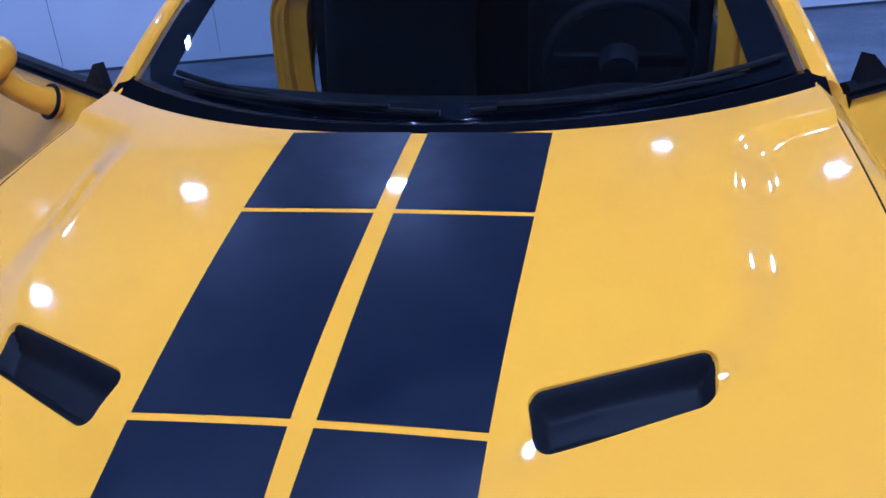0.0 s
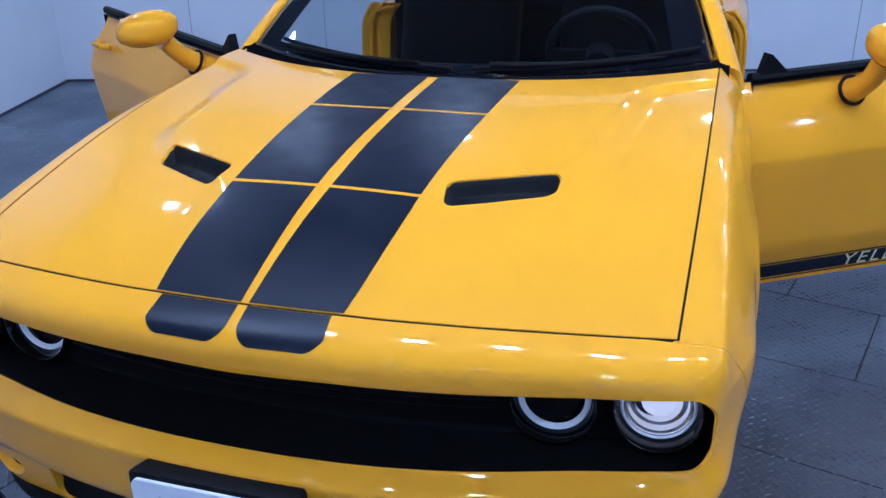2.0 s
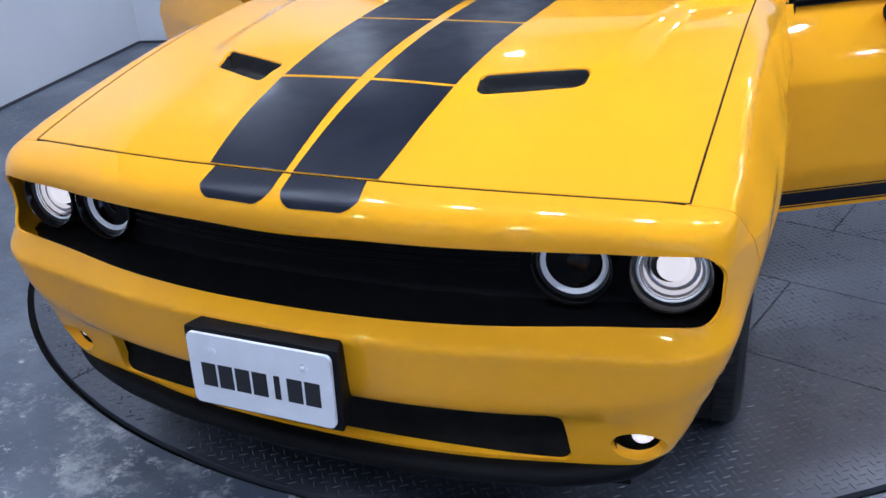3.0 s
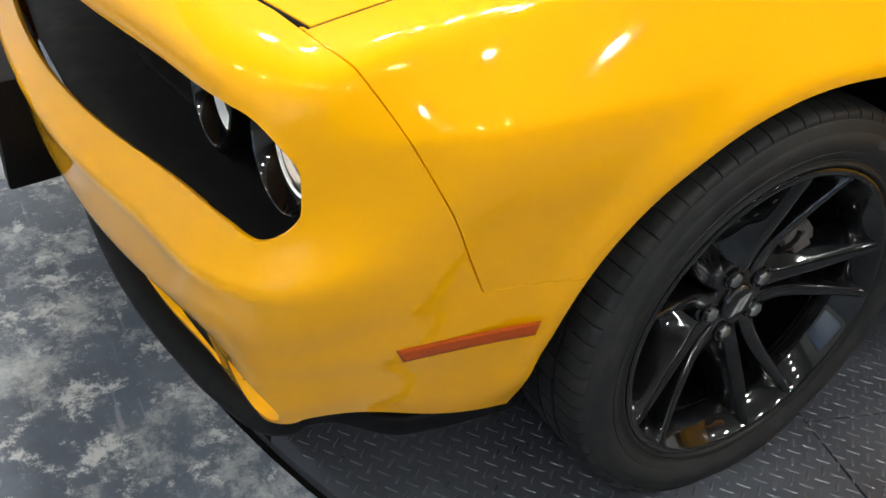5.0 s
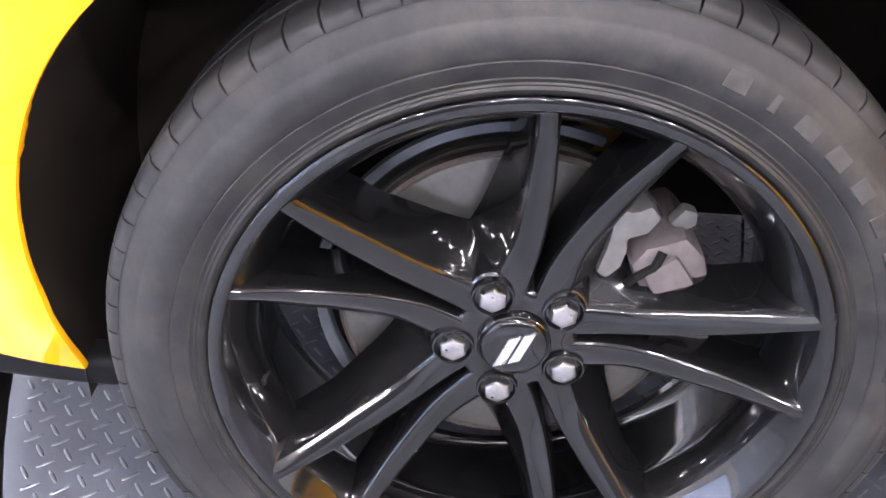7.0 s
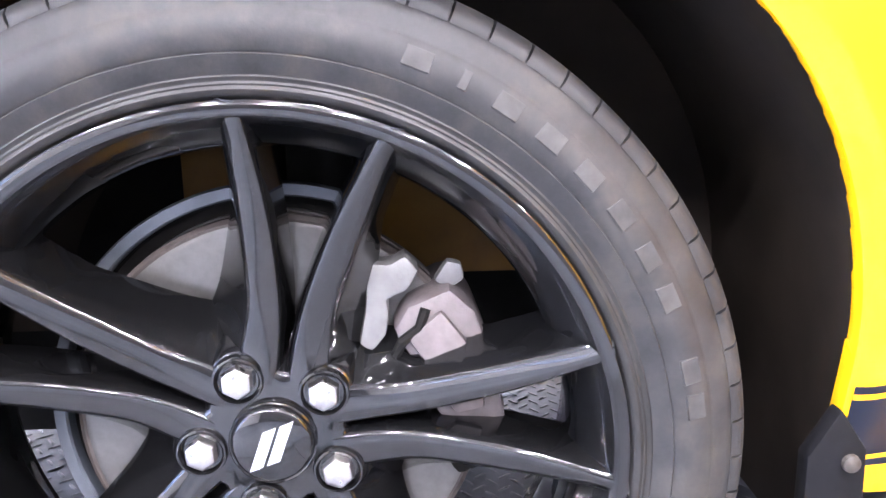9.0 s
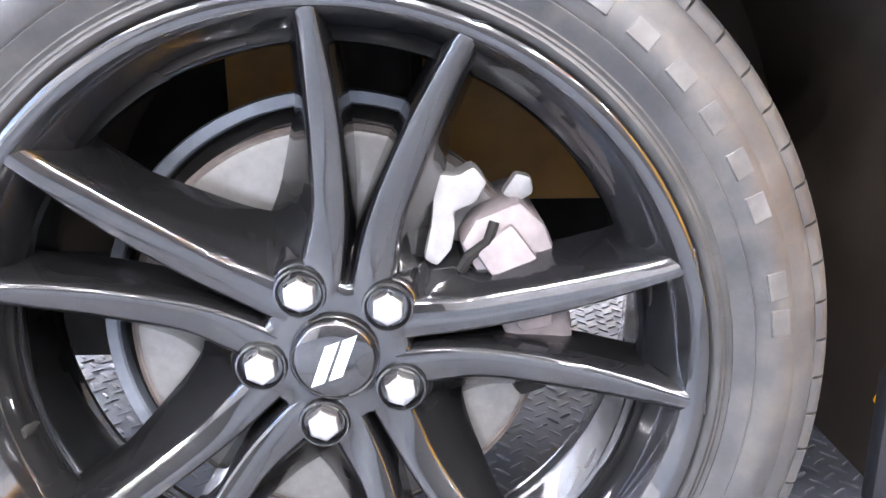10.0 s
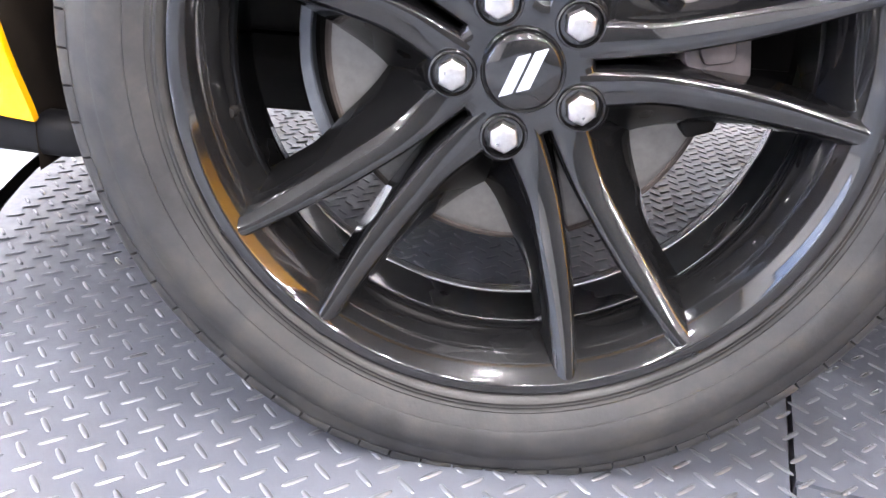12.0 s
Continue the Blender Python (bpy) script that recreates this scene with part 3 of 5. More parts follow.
def shell(s, t):
    """The soft form of the outer shell from the middle of the nose round the corner to the door."""
    px, py = plan_x(s), plan_y(s)
    e = 1e-3
    tx, ty = plan_x(s + e) - plan_x(s - e), plan_y(s + e) - plan_y(s - e)
    n = np.hypot(tx, ty)
    nx, ny = ty / n, -tx / n
    w = smooth((s - S_CORNER + 0.17 + 0.28 * smooth((0.44 - t) / 0.18)) / 0.34)
    full = smooth((py - 0.02) / 0.36)      # the wing's shoulder fills out to the rear
    d = front_out(t) * (1 - w) + side_out(t) * (1 - 0.5 * full * smooth((t - 0.73) / 0.06)) * w
    z = front_up(t) * (1 - w) + side_up(t) * w
    lift = np.exp(-(((s - S_CORNER) / np.where(s > S_CORNER, 0.18, 0.20)) ** 2)) * smooth(1 - t / 0.50)
    z = z + 0.080 * lift
    d = d + 0.006 * lift
    # the sides rise to the rear above the shoulder
    side = s >= S_CORNER
    ex = np.where(side, hood_half(py) + 0.0056, np.minimum(px, X_CORNER) / X_CORNER * (hood_half(-0.735) + 0.0056))
    ey = np.where(side, py, hood_front(ex) - 0.0054)
    ez = np.where(side, hood_side(py), hood_z(ex, np.maximum(ey, -0.86)))
    x, y = px + nx * d, py + ny * d
    y = y - 0.034 * np.exp(-(((s - S_CORNER + 0.075) / 0.085) ** 2) - ((t - 0.70) / 0.10) ** 2)
    one = np.ones_like(t)
    dt = front_out(one) * (1 - w) + side_out(one) * (1 - 0.5 * full) * w
    zt = front_up(one) * (1 - w) + side_up(one) * w
    k = smooth((t - 0.70) / 0.30) * (1 - full) + np.clip((t - 0.70) / 0.30, 0, 1) ** 2.4 * full
    k2 = np.clip((t - 0.62) / 0.38, 0, 1) ** (1.4 - 0.6 * full)
    x = x + k * (ex - (px + nx * dt))
    y = y + k * (ey - (py + ny * dt))
    z = z + k2 * (ez - zt)
    fold = wing_crease(np.clip(y, -0.8, 0.74))
    x = x + w * (0.004 * (1 - smooth((t - 0.8) / 0.2)) - 0.06 * np.clip(fold - z, 0, 0.13))      # character line along the shoulder
    r = arch_r(y, z)
    x = x + 0.014 * np.exp(-(((r - ARCH_R - 0.012) / 0.035) ** 2)) * w * smooth((z - 0.27) / 0.10)
    return np.stack([x, y, z], -1)


def skin(s, t):
    """The shell with the wing's crisp upper part: a flat top, a tight shoulder and a plain side down to the crease."""
    p = shell(s, t)
    py = plan_y(s)
    low = np.full_like(p[..., 0], 0.76)
    crease = wing_crease(np.clip(py, -0.8, 0.74))
    for _ in range(4):
        low = np.clip(low + (crease - shell(s, low)[..., 2]) / 0.7, 0.66, 0.86)
    base, top = shell(s, low), shell(s, np.ones_like(low))
    back = smooth((py + 0.15) / 0.7)
    brow = np.stack([np.maximum(0.845 + 0.034 * back, top[..., 0] + 0.03), top[..., 1] * 0.55 + base[..., 1] * 0.45, top[..., 2] - 0.008 - 0.028 * back], -1)
    a = np.clip((t - low) / (1 - low), 0, 1)[..., None]
    soft = 0.10 + 0.16 * back[..., None]

    def bend(q):
        return 0.5 * (q + np.sqrt(q * q + soft * soft))
    h0, h1 = bend(-0.5), bend(0.5)
    h = (bend(a - 0.5) - h0) / (h1 - h0) * 0.5
    crisp = base + (brow - base) * 2 * a + ((top - brow) - (brow - base)) * 2 * h
    w = (smooth((s - S_CORNER + 0.10) / 0.20) * (t > low))[..., None]
    return p + w * (crisp - p)


def arch(p):
    return arch_r(p[..., 1], p[..., 2]) - ARCH_R


seam_y = spline([(0.40, -0.510), (0.56, -0.551), (0.60, -0.572), (0.66, -0.601), (0.74, -0.646), (0.80, -0.682), (0.835, -0.706), (0.845, -0.716), (0.852, -0.730), (1.0, -0.80)])


def seam_low(y):
    return np.where(y > 0.1, -1.0, 0.553 - 0.03 * (np.clip(y, -0.6, -0.3) + 0.586))


def seam(p):
    """Above nought on the wing, below it on the bumper."""
    return np.minimum(p[..., 1] - seam_y(p[..., 2]), p[..., 2] - seam_low(p[..., 1]))


def seam_gap(p):
    """Half the gap's width: open up the slant, pressed shut along the foot."""
    return np.where(p[..., 1] - seam_y(p[..., 2]) < p[..., 2] - seam_low(p[..., 1]), 0.0015, 0.0005)


def grille_edge(p):
    """Above nought inside the grille's mouth."""
    x, z = np.abs(p[..., 0]), p[..., 2]
    low = 0.629 + 0.016 * (x / 0.8) ** 2
    high = 0.787 - 0.006 * smooth((0.2 - x) / 0.2)
    r = np.where(z < 0.70, 0.042, 0.058)
    cx, cz = np.maximum(x - (0.846 - r), 0), 0.0
    dz = np.maximum(np.maximum(low + r - z, z - high + r), 0)
    dx = cx
    inner = np.minimum(np.minimum(z - low, high - z), 0.846 - x)
    return np.where((dx > 0) & (dz > 0), r - np.hypot(dx, dz), inner)


def lower_mouth(p):
    x, z = np.abs(p[..., 0]), p[..., 2]
    a = rounded_quad([(-0.62, 0.266), (0.582, 0.275), (0.562, 0.434), (-0.62, 0.438)], 0.026)
    return a(x, z)


FOG = (0.715, 0.348)


def fog_hole(p):
    return 1 - np.hypot((np.abs(p[..., 0]) - FOG[0]) / 0.054, (p[..., 2] - FOG[1]) / 0.040)


S_FRONT = np.concatenate([np.linspace(0, S_CORNER - 0.25, 70), np.linspace(S_CORNER - 0.245, S_CORNER + 0.5, 90)])
T_ROWS = np.linspace(0, 1, 110)
bumper = part("front_bumper", sheet(skin, S_FRONT, T_ROWS, [lambda p: -seam(p) - seam_gap(p), lambda p: -grille_edge(p), lambda p: -lower_mouth(p), lambda p: -fog_hole(p) * 0.05,
              lambda p: arch(p)], rim=lambda co: 0.007 if co.y > -0.56 or (abs(co.x) > 0.70 and co.z > 0.58) else 0.012 if co.z > 0.58 else 0.022, mirror=True), YELLOW, car, "yellow moulded front bumper")
S_SIDE = np.linspace(S_CORNER - 0.06, END - 0.006, 190)
wing_bm = sheet(skin, S_SIDE, np.linspace(0, 1, 110), [lambda p: seam(p) - seam_gap(p), arch, lambda p: p[..., 2] - 0.285, lambda p: 0.70 - p[..., 1]], rim=lambda co: 0.004 if co.y < -0.68 else 0.022)
wing = part("front_wing", wing_bm, YELLOW, car, "yellow front wing over the wheel")
wing_b = part("front_wing", sheet(lambda s, t: skin(s, t) * np.array([-1, 1, 1]), S_SIDE, np.linspace(0, 1, 80), [lambda p: seam(p) - seam_gap(p), arch, lambda p: p[..., 2] - 0.285, lambda p: 0.70 - p[..., 1]], rim=lambda co: 0.004 if co.y < -0.68 else 0.022, flip=True),
              YELLOW, car, "yellow front wing over the wheel")


def on_skin(y, z):
    """The place on the flank over (y, z)."""
    s = np.interp(y, plan_y(fine[500:]), fine[500:])
    t = np.interp(z, side_up(np.linspace(0, 1, 300)), np.linspace(0, 1, 300))
    for _ in range(12):
        p = skin(s, t)
        s = np.clip(s + 0.8 * (y - p[..., 1]), 0.3, END - 0.002)
        t = np.clip(t + 0.8 * (z - p[..., 2]) / 0.62, 0.0, 1.0)
    return skin(s, t)


# black stripe along the wing's foot, behind the wheel, with two yellow lines
for side, owner in ((1, wing), (-1, wing_b)):
    def foot(z0, z1, lift, side=side):
        def f(u, v):
            p = on_skin(0.40 + 0.297 * u, z0 + (z1 - z0) * v)
            p[..., 0] += lift
            return p * np.array([side, 1, 1])
        return sheet(f, np.linspace(0, 1, 40), np.linspace(0, 1, 8), [lambda p: arch(p) - 0.004], flip=(side < 0))
    band = part("sill_stripe", foot(0.318, 0.400, 0.0012), STRIPE, owner, "black sill stripe with yellow lines")
    for z0, z1 in ((0.326, 0.331), (0.388, 0.393)):
        part("pin_line", foot(z0, z1, 0.0020), YELLOW, band)

# the stripes' ends on the nose
for side in (1, -1):
    def nose_band(u, v, side=side):
        s = 0.008 + (0.196 - 0.008) * u
        t = 0.855 + (0.9985 - 0.855) * v
        p = skin(s, t)
        e = 1e-3
        a, b = skin(s + e, t) - skin(s - e, t), skin(s, t + e) - skin(s, t - e)
        n = np.cross(a, b)
        n /= np.linalg.norm(n, axis=-1, keepdims=True) + 1e-12
        n *= np.sign(n[..., 2:3])
        return (p + n * 0.0011) * np.array([side, 1, 1])
    rounded = rounded_quad([(0.0105, -0.921), (0.179, -0.914), (0.196, -0.70), (0.0080, -0.70)], 0.036)
    part("stripe", sheet(nose_band, np.linspace(0, 1, 40), np.linspace(0, 1, 30), [lambda p: rounded(np.abs(p[..., 0]), p[..., 1])], flip=(side < 0)), STRIPE, bumper, "rounded end of the black stripe")

# black bars in the gaps round the bonnet, standing for the shade there
side_y = np.linspace(-0.735, 0.64, 40)
for side in (1, -1):
    part("bonnet_seal", tube([(side * (float(hood_half(y)) + 0.0028), y, float(hood_side(y)) - 0.0038) for y in side_y], 0.0034, 6), DULL, car, "black bar standing for the shade in the bonnet gap")
part("bonnet_seal", tube([(x, float(hood_front(x)) - 0.0027, float(hood_z(x, hood_front(x))) - 0.0037) for x in np.linspace(-0.764, 0.764, 60)], 0.0034, 6), DULL, car, "black bar standing for the shade in the bonnet gap")

# grille: a dark panel set back in the mouth, with lamps in it
def grille_back(u, v):
    x = u * 0.868
    y = np.interp(np.abs(x), (0, 0.25, 0.48, 0.66, 0.765, 0.86), (-0.955, -0.945, -0.910, -0.868, -0.830, -0.74)) + 0.165 - 0.01 * np.abs(u)
    z = 0.60 + 0.22 * v
    y = y - 0.12 * (1 - smooth(v / 0.15))
    return np.stack([x, y, z], -1)


grille = part("grille", sheet(grille_back, np.linspace(-1, 1, 60), np.linspace(0, 1, 30)), BLACK, car, "black grille panel")
for zz in (0.700, 0.716, 0.732, 0.748, 0.764):
    pts = [(x, -0.955 + 0.09 * (abs(x) / 0.45) ** 2 * 0.55 + 0.125, zz) for x in np.linspace(-0.46, 0.46, 25)]
    part("grille_bar", tube(pts, 0.0032, 6), BLACK, grille)


def facing(m_at, out):
    """A pose whose x axis points along out."""
    o = Vector(out).normalized()
    return Matrix.Translation(m_at) @ o.to_track_quat("X", "Z").to_matrix().to_4x4()


def headlamp(at, outward, radius, lit):
    m = facing(at, outward)
    lamp = part("headlamp", moved(lathe([(-0.06, 0.0), (-0.055, radius * 0.55), (-0.02, radius * 0.86), (0.004, radius), (0.030, radius + 0.005), (0.032, radius + 0.007), (0.030, radius + 0.010), (-0.06, radius + 0.010)], 56), m), GLOSS, car,
                "round headlamp with a bright halo ring")
    part("halo", moved(lathe([(0.000, radius * (0.86 if lit else 0.80)), (0.006, radius * 0.87), (0.009, radius * 0.91), (0.006, radius * 0.95), (0.000, radius * 0.965)], 64), m), RING, lamp, "glowing white halo ring")
    if lit:
        part("reflector", moved(lathe([(-0.05, 0.0), (-0.045, radius * 0.42), (-0.026, radius * 0.56), (-0.030, radius * 0.60), (-0.012, radius * 0.74), (-0.016, radius * 0.77), (-0.004, radius * 0.84)], 48), m), CHROME, lamp, "bright chrome reflector in steps")
        part("projector", moved(lathe([(-0.05, radius * 0.40), (-0.026, radius * 0.40), (-0.020, radius * 0.37), (-0.012, radius * 0.28), (-0.007, radius * 0.14), (-0.006, 0.0)], 40), m), BULB, lamp, "lit projector lens")
        part("lens", moved(lathe([(0.002, radius * 0.99), (0.010, radius * 0.80), (0.015, radius * 0.45), (0.017, 0.0)], 40), m), CLEAR, lamp, "clear headlamp glass").visible_shadow = False
    else:
        part("reflector", moved(lathe([(-0.05, 0.0), (-0.04, radius * 0.5), (-0.012, radius * 0.79)], 48), m), GLOSS, lamp)
        part("projector", moved(lathe([(-0.05, radius * 0.5), (-0.020, radius * 0.5), (-0.012, radius * 0.42), (-0.008, radius * 0.2), (-0.007, 0.0)], 40), m), CLEAR, lamp, "unlit clear lens")
    return lamp


for side in (1, -1):
    headlamp((side * 0.744, -0.722, 0.717), (side * 0.06, -1, 0.02), 0.070, True)
    headlamp((side * 0.560, -0.744, 0.718), (side * 0.03, -1, 0.02), 0.070, False)
    # fog lamp
    m = facing((side * (FOG[0] + 0.002), -0.748, FOG[1] + 0.002), (side * 0.40, -1, 0.10))
    fog = part("fog_lamp", moved(lathe([(-0.03, 0.0), (-0.025, 0.04), (0.0, 0.056), (0.012, 0.060), (-0.03, 0.064)], 40), m), BLACK, car, "black fog lamp recess with a lit bulb")
    part("bulb", moved(lathe([(-0.02, 0.0), (-0.012, 0.020), (0.000, 0.025), (0.008, 0.019), (0.011, 0.0)], 28), m @ Matrix.Translation((0.004, 0, 0.008))), BULB, fog, "lit warm white bulb")
    # side marker in the bumper's flank
    ends = on_skin(np.array([-0.640, -0.545, -0.450]), np.array([0.4645, 0.4665, 0.4685]))
    lean = (on_skin(np.array([-0.552]), np.array([0.484])) - on_skin(np.array([-0.552]), np.array([0.455])))[0]

    def marker(u, v, side=side):
        k = u[..., None]
        p = ends[0] * (1 - k) * (1 - 2 * k) + ends[1] * 4 * k * (1 - k) + ends[2] * k * (2 * k - 1)
        p = p + (v[..., None] - 0.5) * lean + np.array([0, 0.016, 0]) * ((0.5 - v) * (1 - u))[..., None]
        p[..., 0] += 0.0015 + 0.0030 * np.sqrt(np.clip(1 - (2 * v - 1) ** 4, 0, 1)) * np.clip(np.minimum(u, 1 - u) * 60, 0, 1)
        return p * np.array([side, 1, 1])
    part("side_marker", sheet(marker, np.linspace(0, 1, 60), np.linspace(0, 1, 10), flip=(side < 0)), AMBER, car, "amber side marker lamp")

# lower mouth backing, chin and plate
part("lower_grille", sheet(lambda u, v: np.stack([u * 0.70, -0.83 + 0.075 * np.abs(u) ** 2.2 + 0.02 * v, 0.225 + 0.235 * v], -1), np.linspace(-1, 1, 40), np.linspace(0, 1, 6)), DULL, car, "dark mesh behind the lower opening")


CHIN_END = S_CORNER + 0.355


def chin(u, v):
    s = u
    p = skin(s, np.zeros_like(s))
    a = 2 * math.pi * v
    tx, ty = plan_x(s + 1e-3) - plan_x(s - 1e-3), plan_y(s + 1e-3) - plan_y(s - 1e-3)
    n = np.hypot(tx, ty)
    taper = np.clip((CHIN_END + 0.0005 - s) / 0.03, 0, 1) ** 0.5
    c, g = np.cos(a), np.sin(a)
    flank = smooth((s - S_CORNER + 0.40) / 0.34)
    c, g = np.sign(c) * np.abs(c) ** (1 - 0.4 * flank), np.sign(g) * np.abs(g) ** (1 - 0.4 * flank)
    out = (0.048 - 0.028 * flank) * taper * c - 0.008 - 0.026 * flank
    up = (0.030 - 0.010 * flank) * taper * g - 0.014 - 0.002 * flank
    lift_off = 0.080 * np.exp(-(((s - S_CORNER) / 0.18) ** 2)) * smooth((s - S_CORNER) / 0.15)
    return np.stack([p[..., 0] + ty / n * out, p[..., 1] - tx / n * out, p[..., 2] + up - 0.6 * lift_off], -1)


part("chin_spoiler", sheet(chin, np.linspace(0, CHIN_END, 110), np.linspace(0, 1, 25), mirror=True), BLACK, car, "black plastic chin spoiler")
mount = part("plate_mount", moved(prism([(-0.178, -1.006), (0.178, -1.006), (0.150, -0.91), (-0.150, -0.91)], 0.405, 0.592, 0.008), Matrix.Translation((-0.008, 0.0, 0))), BLACK, car, "black plastic number plate mount")
plate_bm = bmesh.new()
ring = [(cx + 0.014 * math.cos(a0 + k * math.pi / 12), cz + 0.014 * math.sin(a0 + k * math.pi / 12)) for cx, cz, a0 in
        ((0.143, 0.569, 0.0), (-0.159, 0.569, math.pi / 2), (-0.159, 0.432, math.pi), (0.143, 0.432, 1.5 * math.pi)) for k in range(7)]
near = [plate_bm.verts.new((x, -1.016, z)) for x, z in ring]
back = [plate_bm.verts.new((x, -1.008, z)) for x, z in ring]
plate_bm.faces.new(near)
plate_bm.faces.new(back[::-1])
for k in range(len(ring)):
    plate_bm.faces.new((near[k - 1], back[k - 1], back[k], near[k]))
bmesh.ops.recalc_face_normals(plate_bm, faces=plate_bm.faces)
plate = part("number_plate", plate_bm, WHITE, mount, "white dealer plate with dark block lettering")
INK = plain("dark_lettering", (0.01, 0.011, 0.014), 0.5, vary=0.1)
# lettering as plain blocks of the letters' size
for k in range(7):
    cx = -0.128 + 0.0400 * k
    hw = 0.007 if k == 4 else 0.0172
    part("letter_block", box((cx - hw, -1.0172, 0.462), (cx + hw, -1.0158, 0.517), 0.0006, 1), INK, plate)
for cx in (-0.113, 0.097):
    part("screw", moved(lathe([(0.0, 0.0), (0.0, 0.009), (-0.004, 0.0085), (-0.006, 0.005), (-0.0065, 0.0)], 16, "Y"), Matrix.Translation((cx, -1.0155, 0.548))), WHITE, plate)

# the inner wing's yellow is darkened to hold the shade inside the arch
OCHRE = plain("dusty_shaded_yellow", (0.24, 0.115, 0.010), 0.55, vary=0.25, scale=14)
LINER = plain("dusty_arch_liner", (0.0125, 0.0090, 0.0064), 0.75, vary=0.45, scale=9, relief=0.5, spec=0.15)
RUST_BOLT = plain("dirty_bolt_metal", (0.05, 0.045, 0.04), 0.5, 0.5, vary=0.3, scale=200)
# inner arches and the dark underside
def liner(u, v):
    """Up behind the tyre, over it and down before it, from the body's edge inwards."""
    a = math.pi * np.clip((u - 0.12) / 0.76, 0, 1)
    c, s = np.cos(a), np.sin(a)
    r = (ARCH_R + 0.006) / (np.abs(c / 0.99) ** 2.45 + np.abs(1.02 * s) ** 2.45) ** (1 / 2.45)
    y, z = ARCH_C[0] + r * c, ARCH_C[1] + r * s - 0.135 * np.clip(np.maximum(0.12 - u, u - 0.88) / 0.12, 0, 1)
    return np.stack([on_skin(y, z)[..., 0] - 0.012 - 0.34 * v, y, z], -1)


for side in (1, -1):
    part("wheel_arch_liner", sheet(lambda u, v, side=side: liner(u, v) * np.array([side, 1, 1]), np.linspace(0, 1, 48), np.linspace(0, 1, 12), flip=(side > 0)), LINER, car, "dusty black wheel arch liner")
    part("arch_back", sheet(lambda u, v, side=side: np.stack([side * (0.56 + 0.004 * np.sin(math.pi * v)), ARCH_C[0] + (0.262 + 0.230 * v) * np.cos(math.pi * u), ARCH_C[1] + 0.01 + (0.262 + 0.230 * v) * np.sin(math.pi * u)], -1), np.linspace(0, 1, 40), np.linspace(0, 1, 6)), LINER, car, "dusty black arch lining")
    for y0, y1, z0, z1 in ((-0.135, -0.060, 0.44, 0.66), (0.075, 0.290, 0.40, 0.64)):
        part("inner_wing", box((side * 0.50 - 0.008, y0, z0), (side * 0.50 + 0.008, y1, z1), 0.004), OCHRE, car, "dusty yellow inner wing panel, darkened for the arch's shade")
    # black flap bolted on at the arch's rear foot
    flap = part("mud_flap", plate_x([(0.412, 0.235), (0.462, 0.235), (0.459, 0.350), (0.436, 0.384), (0.412, 0.345)], side * 0.868 - 0.009, side * 0.868 + 0.009, 0.004), BLACK, car, "dusty black plastic mud flap")
    part("bolt", moved(lathe([(0.0, 0.0075), (0.004, 0.0070), (0.0055, 0.004), (0.006, 0.0)], 14), Matrix.Translation((side * 0.868 + 0.0088 * side, 0.446, 0.340)) @ Matrix.Rotation(0 if side > 0 else math.pi, 4, "Z")), RUST_BOLT, flap, "small dirty bolt")
part("underbody", box((-0.62, 0.62, 0.20), (0.62, 4.0, 0.30), 0.01), DULL, car, "dark underbody")
part("undertray", box((-0.465, -0.72, 0.20), (0.465, 0.0, 0.298), 0.01), DULL, car, "dark tray below the engine")
part("gearbox", box((-0.20, 0.10, 0.20), (0.20, 0.62, 0.298), 0.02, 3), DULL, car, "dark gearbox housing")
part("engine_bay", box((-0.47, -0.70, 0.30), (0.47, 0.62, 0.83), 0.01), DULL, car, "dark engine bay below the bonnet")

# ---- wheels ----
PHASE = 7.5


LETTER = plain("worn_sidewall_lettering", (0.025, 0.0245, 0.024), 0.7, vary=0.5, scale=60, spec=0.3)


